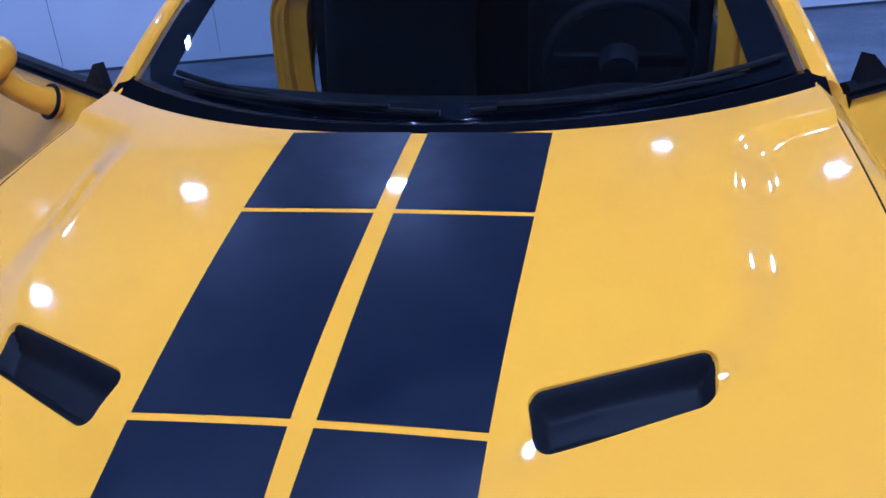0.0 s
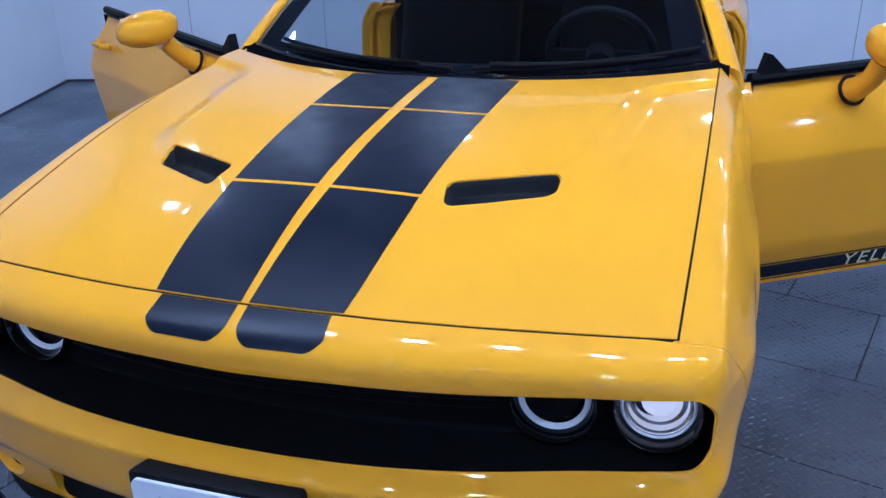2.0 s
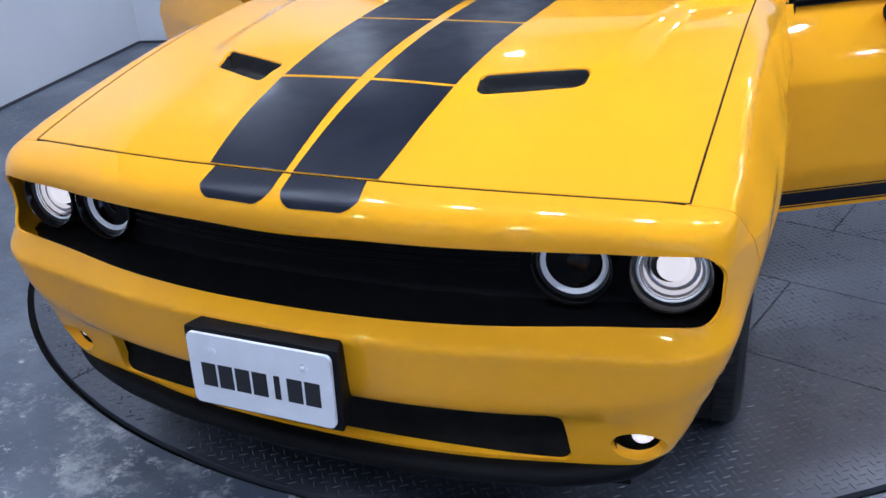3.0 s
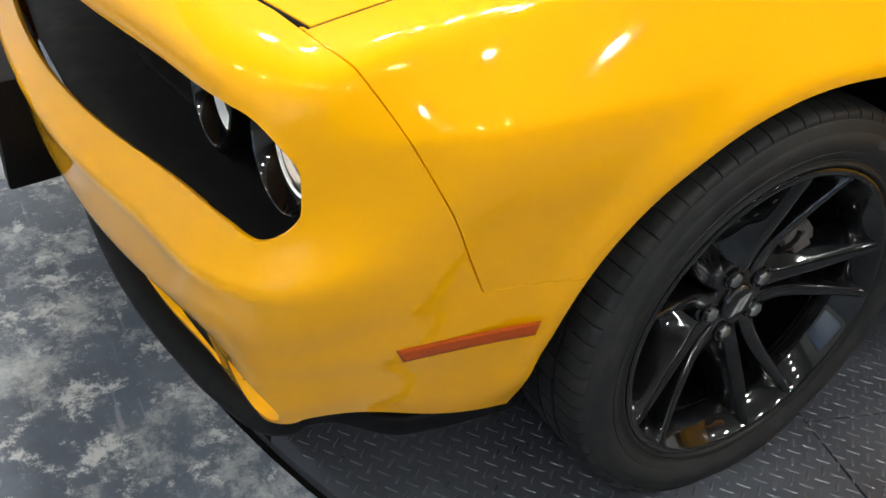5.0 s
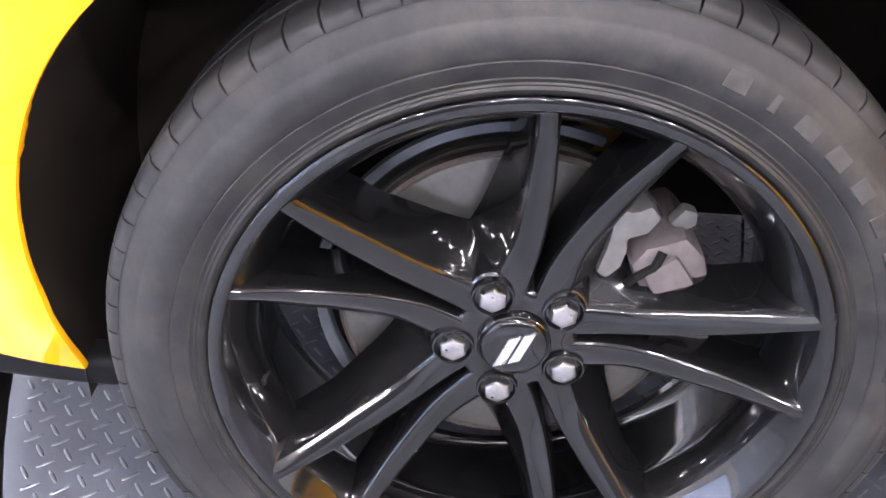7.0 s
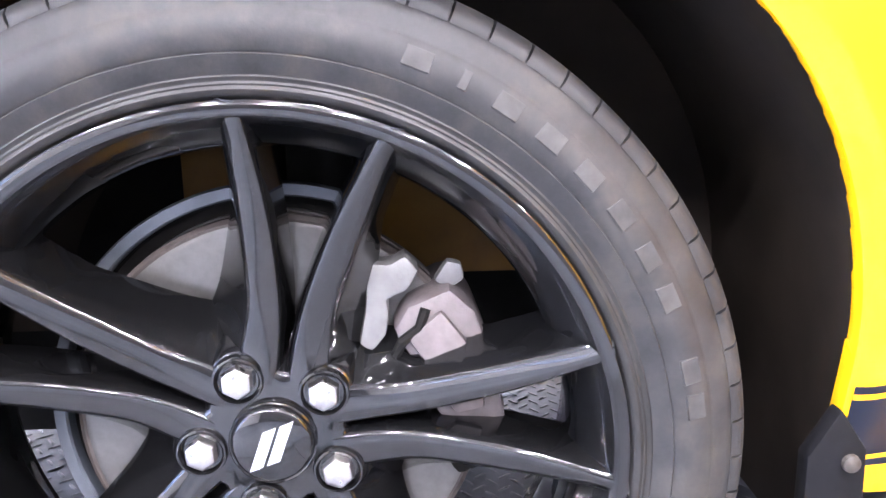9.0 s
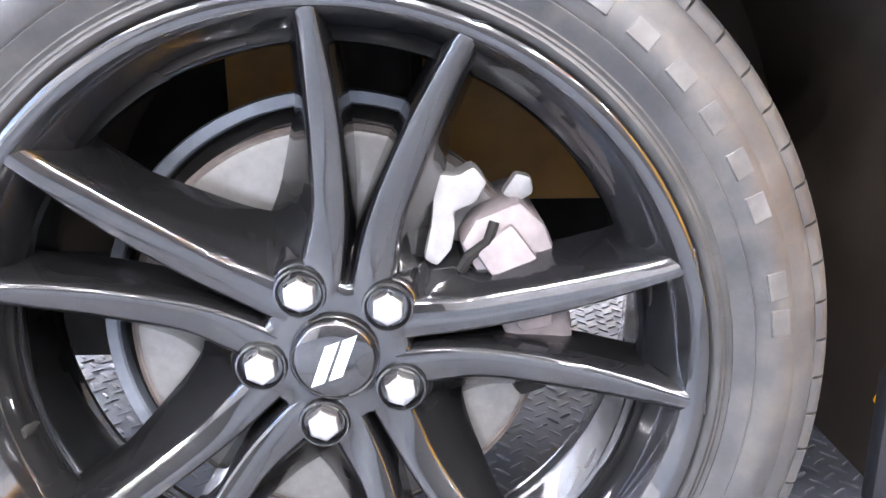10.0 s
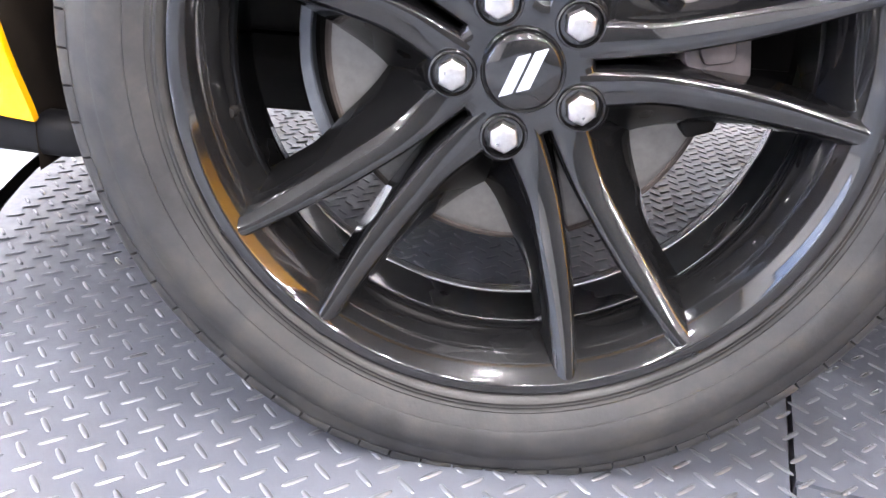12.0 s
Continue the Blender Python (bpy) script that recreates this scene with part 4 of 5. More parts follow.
def spoke_mesh(side):
    """One spoke of a pair, along +y, side of the pair's middle line: a flat-faced blade with crisp edges and deep walls that
    leaves the hub beside its twin, bends outwards and flares into the rim."""
    slot = spline([(0.046, 0.0035), (0.075, 0.0045), (0.105, 0.0065), (0.14, 0.0120), (0.18, 0.0208), (0.22, 0.0325), (0.250, 0.0425), (0.274, 0.0495)])
    face = spline([(0.046, 0.0330), (0.075, 0.0325), (0.105, 0.0290), (0.14, 0.0275), (0.18, 0.0255), (0.21, 0.0228), (0.235, 0.0198), (0.250, 0.0190), (0.262, 0.0205), (0.274, 0.0235)])
    high = spline([(0.046, -0.0085), (0.075, -0.0070), (0.105, -0.0015), (0.14, 0.0090), (0.18, 0.0225), (0.22, 0.0370), (0.250, 0.0485), (0.262, 0.0520), (0.274, 0.0526)])
    bm, rows = bmesh.new(), []
    for r in np.linspace(0.046, 0.2665, 34):
        a, f, h = float(slot(r)), float(face(r)), float(high(r))
        k = r / 0.2665
        deep = 0.040 + 0.030 * k
        lean = 0.012 + 0.022 * max(0.0, 1 - abs(r - 0.085) / 0.10)
        tip = 0.023 * max(0.0, (r - 0.222) / 0.0445) ** 2
        b = a + f
        rows.append([bm.verts.new((x, r, side * o)) for o, x in (
            (a - 0.0050 - 0.5 * tip, h - deep), (a - 0.0030 - 0.35 * tip, h - 0.024), (a - 0.0013 - 0.1 * tip, h - 0.0085), (a - 0.0003, h - 0.0046), (a + 0.0006, h - 0.0024), (a + 0.0020, h - 0.0008), (a + 0.0040, h),
            (a + 0.35 * f, h + 0.0004), (a + 0.58 * f, h - 0.0002),
            (b - 0.0066, h - 0.0014), (b - 0.0044, h - 0.0024), (b - 0.0022, h - 0.0043), (b - 0.0004, h - 0.0078), (b + 0.0008 + 0.05 * lean + 0.05 * tip, h - 0.0115),
            (b + 0.32 * lean + 0.3 * tip, h - 0.022), (b + 0.68 * lean + 0.65 * tip, h - 0.036), (b + lean + tip, h - deep))])
    for a, b in zip(rows, rows[1:]):
        for k in range(len(a) - 1):
            bm.faces.new((a[k], a[k + 1], b[k + 1], b[k]))
    bm.faces.new(rows[0])
    bm.faces.new(rows[-1])
    bmesh.ops.recalc_face_normals(bm, faces=bm.faces[:])
    return finish(bm, 50)


def tyre_mesh():
    c = -0.046
    outer = [(0.036, 0.266), (0.0455, 0.2700), (0.0470, 0.2730), (0.0500, 0.2748), (0.0525, 0.2790), (0.0520, 0.2820), (0.0500, 0.2836), (0.0504, 0.2850), (0.0545, 0.2910), (0.0585, 0.3005), (0.0590, 0.3018), (0.0578, 0.3028), (0.0590, 0.3045),
             (0.0608, 0.315), (0.0590, 0.329), (0.0570, 0.3305), (0.0562, 0.3330), (0.0525, 0.3430), (0.0475, 0.3505), (0.0410, 0.3548), (0.030, 0.3575), (0.0, 0.3605), (c, 0.3615)]
    inner = [(2 * c - x, r) for x, r in outer[-2::-1]]
    return lathe(outer + inner, 160)


def tread_mesh():
    """Tread blocks: shoulder blocks with sipes between them, and ribs."""
    bm = bmesh.new()

    def block(a0, a1, prof):
        rows = []
        for k in range(3):
            a = a0 + (a1 - a0) * k / 2
            rows.append([bm.verts.new((x, r * math.cos(a), r * math.sin(a))) for x, r in prof])
        n = len(prof)
        for a, b in zip(rows, rows[1:]):
            for i in range(n):
                bm.faces.new((a[i], a[(i + 1) % n], b[(i + 1) % n], b[i]))
        bm.faces.new(rows[0])
        bm.faces.new(rows[-1])
    c = -0.046
    shoulder = [(0.0490, 0.3490), (0.0486, 0.3535), (0.0455, 0.3585), (0.0370, 0.3630), (0.014, 0.3655), (-0.002, 0.3660), (-0.004, 0.3585), (0.030, 0.3545)]
    n = 76
    for k in range(n):
        a = 2 * math.pi * k / n
        block(a + 0.0028, a + 2 * math.pi / n - 0.0028, shoulder)
        block(a + 0.004, a + 2 * math.pi / n - 0.004, [(2 * c - x, r) for x, r in shoulder])
    for x0, x1 in ((-0.042, -0.010), (-0.080, -0.049)):
        for k in range(48):
            a = 2 * math.pi * k / 48
            block(a, a + 2 * math.pi / 48 - 0.006, [(x0, 0.3600), (x0, 0.3664), (x1, 0.3664), (x1, 0.3600)])
    bmesh.ops.recalc_face_normals(bm, faces=bm.faces[:])
    return bm


def rest_on_floor(bm):
    """The foot flattened on the floor, the sidewall bulging out over it."""
    for v in bm.verts:
        k = max(0.0, min(1.0, (-0.235 - v.co.z) / 0.11))
        if v.co.x > 0.03:
            v.co.x += 0.008 * k * k * (3 - 2 * k)
        if v.co.z < -0.3515:
            v.co.z = -0.3515
    return bm


def nut_mesh():
    """A lug nut: a chamfered hexagon with a broad, slightly domed cap."""
    bm, rings = bmesh.new(), []
    for x, r, hexed in ((-0.006, 0.0138, 1), (0.0130, 0.0136, 1), (0.0158, 0.0133, 0.9), (0.0176, 0.0120, 0.6), (0.0186, 0.0100, 0.25), (0.0192, 0.006, 0), (0.0195, 0.0025, 0)):
        ring = []
        for k in range(48):
            a = 2 * math.pi * k / 48
            f = math.cos(math.pi / 6) / math.cos((a % (math.pi / 3)) - math.pi / 6)
            f = 0.94 + (f - 0.94) * hexed
            ring.append(bm.verts.new((x, r * f * math.cos(a), r * f * math.sin(a))))
        rings.append(ring)
    for a, b in zip(rings, rings[1:]):
        for k in range(48):
            bm.faces.new((a[k], a[(k + 1) % 48], b[(k + 1) % 48], b[k]))
    bm.faces.new(rings[-1])
    bmesh.ops.recalc_face_normals(bm, faces=bm.faces[:])
    return finish(bm, 24)


def dish_mesh():
    """The web that joins hub and spoke feet, with a rounded lobe round each nut."""
    bm = bmesh.new()
    n, rad, rings = 180, [], []
    for k in range(n):
        c = math.cos(5 * (2 * math.pi * k / n - radians(PHASE)))
        rad.append(0.060 + 0.0235 * (0.5 - 0.5 * c) ** 0.8)
    for f, low in ((0.33, 0.0), (0.62, 0.0), (0.78, 0.0), (0.90, 0.0006), (0.955, 0.0030), (0.985, 0.0070), (1.01, 0.014), (1.08, 0.028), (1.17, 0.046)):
        rings.append([bm.verts.new((-0.0085 - low, f * rad[k] * math.cos(2 * math.pi * k / n), f * rad[k] * math.sin(2 * math.pi * k / n))) for k in range(n)])
    for a, b in zip(rings, rings[1:]):
        for k in range(n):
            bm.faces.new((a[k], a[(k + 1) % n], b[(k + 1) % n], b[k]))
    bmesh.ops.recalc_face_normals(bm, faces=bm.faces[:])
    return bm


def wheel():
    rim_prof = [(0.0450, 0.2700), (0.0490, 0.2722), (0.0515, 0.2722), (0.0526, 0.2708), (0.0530, 0.2668), (0.0528, 0.2634), (0.0520, 0.2620), (0.0500, 0.2602), (0.0400, 0.2536), (0.0280, 0.2464), (0.0150, 0.2402), (0.002, 0.2366), (-0.010, 0.2354), (-0.018, 0.2354), (-0.022, 0.2375), (-0.028, 0.2450), (-0.045, 0.2490),
                (-0.10, 0.2505), (-0.130, 0.2545), (-0.141, 0.2635), (-0.146, 0.2645), (-0.146, 0.2610), (-0.128, 0.2585), (-0.10, 0.2545), (-0.045, 0.2535), (-0.02, 0.2525), (0.0, 0.2540), (0.03, 0.2655)]
    rim = part("wheel", lathe(rim_prof, 144, close=True), GLOSS, car, "gloss black alloy wheel with five pairs of spokes")
    sp = {s: spoke_mesh(s) for s in (1, -1)}
    nut = nut_mesh()
    for k in range(5):
        a = PHASE + 72 * k
        for s in (1, -1):
            ob = part("spoke", sp[s], GLOSS, rim)
            ob.rotation_euler = (radians(a), 0, 0)
        la = radians(a + 36)
        at = (0.0, 0.0575 * math.cos(la), 0.0575 * math.sin(la))
        pocket = part("nut_pocket", lathe([(-0.022, 0.0), (-0.022, 0.0140), (-0.010, 0.0158), (-0.0052, 0.0166), (-0.0036, 0.0180), (-0.0042, 0.0196), (-0.0085, 0.0206), (-0.03, 0.021)], 40), GLOSS, rim)
        pocket.location = at
        ob = part("lug_nut", nut, NUT, rim, "bright hexagonal lug nut")
        ob.location, ob.rotation_euler = (-0.0165, at[1], at[2]), (0.5 + 1.1 * k, 0, 0)
    part("hub_web", dish_mesh(), GLOSS, rim)
    cap = part("hub_cap", moved(lathe([(-0.008, 0.0350), (0.001, 0.0347), (0.0022, 0.0336), (0.0016, 0.0322), (0.0042, 0.0312), (0.0058, 0.0290), (0.0068, 0.015), (0.0072, 0.0)], 72), Matrix.Translation((-0.004, 0, 0))), GLOSS, rim, "gloss black hub cap")
    for o in (-0.0068, 0.0068):
        bm = bmesh.new()
        quad = [(-0.0046, -0.0185), (0.0046, -0.0148), (0.0046, 0.0185), (-0.0046, 0.0148)]
        a = [bm.verts.new((0.0012, o + y + 0.36 * z, z + 0.35 * o)) for y, z in quad]
        b = [bm.verts.new((0.0040, o + y + 0.36 * z, z + 0.35 * o)) for y, z in quad]
        bm.faces.new(b)
        for i in range(4):
            bm.faces.new((a[i], a[(i + 1) % 4], b[(i + 1) % 4], b[i]))
        bmesh.ops.recalc_face_normals(bm, faces=bm.faces[:])
        part("badge_bar", bm, SILVER, cap, "slanted silver badge bar")
    part("valve", tube([(-0.006, 0.243 * math.cos(radians(192)), 0.243 * math.sin(radians(192))), (0.010, 0.242 * math.cos(radians(192)), 0.242 * math.sin(radians(192))), (0.015, 0.241 * math.cos(radians(192)), 0.241 * math.sin(radians(192)))], [0.0075, 0.0062, 0.004]), DULL, rim, "short dirty tyre valve")
    tyre = part("tyre", rest_on_floor(tyre_mesh()), RUBBER, rim, "worn black tyre with pale raised lettering", sharp=50)
    part("bead_band", rest_on_floor(lathe([(0.0462, 0.2722), (0.0506, 0.2740), (0.0530, 0.2768), (0.0538, 0.2790), (0.0532, 0.2806), (0.0526, 0.2814), (0.0530, 0.2826), (0.0522, 0.2842), (0.0524, 0.2854), (0.0534, 0.2872), (0.0528, 0.2884)], 144)), BEAD, tyre, "dark ridged bead beside the rim")
    tagged(part("tread", rest_on_floor(tread_mesh()), RUBBER, tyre), kind="stuff")
    for a in (68, 62, 56, 49.5, 43, 36.5, 30, 24, 13.5, 8.5):
        # lettering as plain raised blocks
        hw = 0.0040 if a == 62 else 0.0105
        bm = box((0.0585, 0.3125, -hw), (0.0617, 0.3275, hw), 0.0012, 1)
        for v in bm.verts:
            v.co.x -= 0.0022 * smooth(np.array((v.co.y - 0.312) / 0.014)).item()
        part("letter_block", moved(bm, Matrix.Rotation(radians(a), 4, "X")), LETTER, tyre, "pale raised block on the sidewall")
    rim.location = HUB
    return rim


front_wheel = wheel()
for at, turn in (((-HUB[0], HUB[1], HUB[2]), 180), ((HUB[0] + 0.01, 2.95, HUB[2]), 0), ((-HUB[0] - 0.01, 2.95, HUB[2]), 180)):
    other = copy_thing(front_wheel, pose(*at, 0, 0, turn))
    other.parent = car

# brake behind the spokes
RUSTY = plain("rusty_iron", (0.042, 0.033, 0.029), 0.75, 0.2, vary=0.4, scale=50, relief=0.4)
CAST = plain("cast_caliper_metal", (0.095, 0.080, 0.079), 0.6, 0.2, vary=0.2, scale=70, relief=0.3)
ALLOY = plain("bright_cast_alloy", (0.15, 0.146, 0.142), 0.5, 0.4, vary=0.18, scale=60, relief=0.3)
SHIELD = plain("blue_grey_steel", (0.085, 0.095, 0.11), 0.42, 0.4, vary=0.2, scale=30)


def arc_band(profile, a0, a1, steps=60):
    """Part of a turned body, between two angles."""
    bm, rings = bmesh.new(), []
    for k in range(steps + 1):
        a = radians(a0 + (a1 - a0) * k / steps)
        rings.append([bm.verts.new((x, r * math.cos(a), r * math.sin(a))) for x, r in profile])
    for a, b in zip(rings, rings[1:]):
        for i in range(len(profile) - 1):
            bm.faces.new((a[i], a[i + 1], b[i + 1], b[i]))
    bmesh.ops.recalc_face_normals(bm, faces=bm.faces[:])
    return bm


for side in (1, -1):
    mm = Matrix.Translation((side * HUB[0], 0, HUB[2])) @ Matrix.Rotation(0 if side > 0 else math.pi, 4, "Z")
    disc = part("brake_disc", moved(lathe([(-0.045, 0.0), (-0.045, 0.074), (-0.048, 0.078), (-0.066, 0.081), (-0.0665, 0.092), (-0.065, 0.096), (-0.0645, 0.162), (-0.065, 0.169), (-0.067, 0.172), (-0.076, 0.172), (-0.076, 0.166), (-0.086, 0.166), (-0.086, 0.172),
                                           (-0.096, 0.172), (-0.097, 0.09)], 112), mm), DISC, car, "worn steel brake disc")
    part("disc_hat", moved(lathe([(-0.044, 0.030), (-0.0435, 0.072), (-0.047, 0.0765), (-0.0655, 0.0795), (-0.0655, 0.088)], 72), mm), RUSTY, disc, "dark rusty disc hat")
    part("disc_edge", moved(lathe([(-0.0646, 0.1665), (-0.0642, 0.1690), (-0.0664, 0.1726), (-0.0760, 0.1726)], 96), mm), RUSTY, disc, "rusty outer edge of the disc")
    part("dust_shield", moved(arc_band([(-0.105, 0.11), (-0.098, 0.168), (-0.094, 0.182), (-0.088, 0.1850)], 70, 216), mm), DULL, car, "dark dust shield behind the disc")
    part("shield_rim", moved(arc_band([(-0.088, 0.1848), (-0.076, 0.1858), (-0.074, 0.1875), (-0.074, 0.1965), (-0.080, 0.1980)], 70, 216), mm), SHIELD, car, "blue-grey rim of the dust shield")
    ring = lambda pts: [(r * math.cos(radians(a)), r * math.sin(radians(a))) for r, a in pts]
    cal = part("brake_caliper", moved(plate_x(ring([(0.128, 41.0), (0.150, 43.5), (0.186, 39.5), (0.191, 31.0), (0.188, 18.0), (0.189, 2.0), (0.180, -4.0), (0.142, -3.0), (0.132, 6.0), (0.126, 22.0)]), -0.125, -0.022, 0.009), mm), CAST, car, "cast grey-pink brake caliper")
    part("caliper_fist", moved(plate_x(ring([(0.134, 36.0), (0.170, 37.0), (0.176, 22.0), (0.172, 6.0), (0.146, 5.0), (0.138, 20.0)]), -0.024, -0.014, 0.006), mm), CAST, cal)
    part("caliper_bracket", moved(plate_x(ring([(0.102, 38.0), (0.120, 40.0), (0.134, 45.0), (0.142, 49.0), (0.158, 46.0), (0.177, 47.5), (0.180, 53.0), (0.166, 55.0), (0.160, 59.5), (0.147, 58.5), (0.126, 53.0), (0.098, 45.0)]), -0.062, -0.030, 0.005), mm), ALLOY, cal, "bright cast caliper bracket")
    part("pad_clip", moved(moved(tube([(-0.028, 0.110, 0.040), (-0.020, 0.118, 0.052), (-0.019, 0.134, 0.060), (-0.021, 0.142, 0.074)], 0.0045, 8), Matrix.Rotation(radians(12), 4, "X")), mm), DULL, cal, "dark pad spring")
    part("caliper_ear", moved(plate_x(ring([(0.176, 42.0), (0.196, 43.5), (0.203, 40.5), (0.196, 37.0), (0.182, 37.5)]), -0.060, -0.044, 0.004), mm), ALLOY, cal, "bright cast ear")
    part("caliper_foot", moved(plate_x(ring([(0.144, -6.0), (0.182, -5.0), (0.180, -16.0), (0.160, -21.0), (0.142, -15.0)]), -0.075, -0.045, 0.006), mm), DULL, cal)
    part("knuckle", moved(moved(box((-0.20, -0.05, -0.10), (-0.099, 0.06, 0.14), 0.02, 3), Matrix.Rotation(radians(12), 4, "X")), mm), DULL, car, "dark steering knuckle")
    part("spring_strut", tube([(side * 0.66, 0.03, 0.40), (side * 0.61, 0.03, 0.78)], 0.032, 16), DULL, car, "dark suspension strut")
    part("axle_shaft", tube([(side * 0.30, 0.02, 0.34), (side * 0.73, 0.0, 0.352)], 0.024, 14), DULL, car, "dark drive shaft")
    part("lower_arm", tube([(side * 0.36, -0.10, 0.25), (side * 0.55, -0.06, 0.245), (side * 0.70, -0.02, 0.23)], [0.024, 0.020, 0.026], 12), DULL, car, "dark lower suspension arm")

# ---- cabin ----
def screen(u, v):
    """The windscreen, from the scuttle to the roof."""
    e = np.abs(u)
    bx, by, bz = u * 0.820, 0.425 + 0.300 * e**2.4, 1.030 + 0.030 * e**2
    tx, ty, tz = u * 0.655, 1.150 + 0.060 * e**2, 1.385 - 0.036 * e**2
    k = 0.035 * np.sin(math.pi * v)
    return np.stack([bx + (tx - bx) * v, by + (ty - by) * v - k * 0.35, bz + (tz - bz) * v + k * 0.8], -1)


def lifted(fn, high, side=1):
    def up(u, v):
        e = 1e-3
        a, b = fn(u + e, v) - fn(u - e, v), fn(u, v + e) - fn(u, v - e)
        n = np.cross(a, b)
        n /= np.linalg.norm(n, axis=-1, keepdims=True) + 1e-12
        n *= np.where(n[..., 2:3] < 0, -1, 1)
        return fn(u, v) + n * high
    return up


pane = part("windscreen", sheet(screen, np.linspace(-0.965, 0.965, 60), np.linspace(0.02, 0.985, 40)), GLASS, car, "dark tinted windscreen", sharp=None)
pane.visible_shadow = False
thick = pane.modifiers.new("thickness", "SOLIDIFY")
thick.thickness, thick.offset = 0.005, 0.0
under = lifted(screen, -0.0065)
FRIT = plain("black_glass_border", (0.004, 0.004, 0.005), 0.9, vary=0.1, spec=0.0)
for lo_u, hi_u, lo_v, hi_v in ((-0.965, 0.965, 0.02, 0.10), (-0.965, 0.965, 0.90, 0.985), (-0.965, -0.83, 0.10, 0.90), (0.83, 0.965, 0.10, 0.90)):
    part("glass_border", sheet(under, np.linspace(lo_u, hi_u, 30), np.linspace(lo_v, hi_v, 20)), FRIT, pane, "black border of the glass", sharp=None)

part("windscreen_seal", tube([tuple(p) for p in lifted(screen, 0.004)(np.linspace(-0.985, 0.985, 40), np.full(40, 1.0))], 0.010, 8), BLACK, car, "black seal along the roof edge")
# scuttle and wipers
def scuttle(u, v):
    e = np.abs(u)
    a = np.stack([u * 0.835, hood_rear(u * 0.81) - 0.02, hood_z(u * 0.80, hood_rear(u * 0.80)) - 0.035], -1)
    b = screen(u * 1.03, np.full_like(u, 0.045))
    b[..., 2] -= 0.006
    return a + (b - a) * v[..., None]


part("scuttle_panel", sheet(scuttle, np.linspace(-1, 1, 50), np.linspace(0, 1, 12)), FRIT, car, "black plastic scuttle panel")
for x0, x1 in ((-0.60, 0.02), (0.08, 0.70)):
    us = np.linspace(x0, x1, 14) / 0.76
    pts = lifted(screen, 0.012)(us, 0.055 + 0.05 * np.linspace(0, 1, 14) if x0 > 0 else 0.105 - 0.055 * np.linspace(0, 1, 14))
    wiper = part("wiper", tube([tuple(p) for p in pts], 0.007, 8), DULL, car, "black windscreen wiper")
    us2 = np.linspace(x0 + 0.05, x0 + 0.52, 8) / 0.76
    pts2 = lifted(screen, 0.024)(us2, np.full(8, 0.06))
    part("wiper_arm", tube([tuple(p) for p in pts2], [0.010, 0.010, 0.009, 0.008, 0.007, 0.007, 0.006, 0.005], 8), DULL, wiper)

# pillars, roof, rear body
ROOF_END = 2.75
roof_mid = spline([(1.13, 1.392), (1.35, 1.425), (1.8, 1.447), (2.3, 1.435), (2.75, 1.385)])


def roof(u, v):
    e = np.abs(u)
    y0 = 1.152 + 0.075 * e**2
    y = y0 + (ROOF_END - y0) * v
    x = u * (0.655 + 0.01 * np.sin(math.pi * v) - 0.03 * v)
    return np.stack([x, y, roof_mid(y) - 0.048 * e**2.2 - 0.03 * smooth((e - 0.85) / 0.15)], -1)


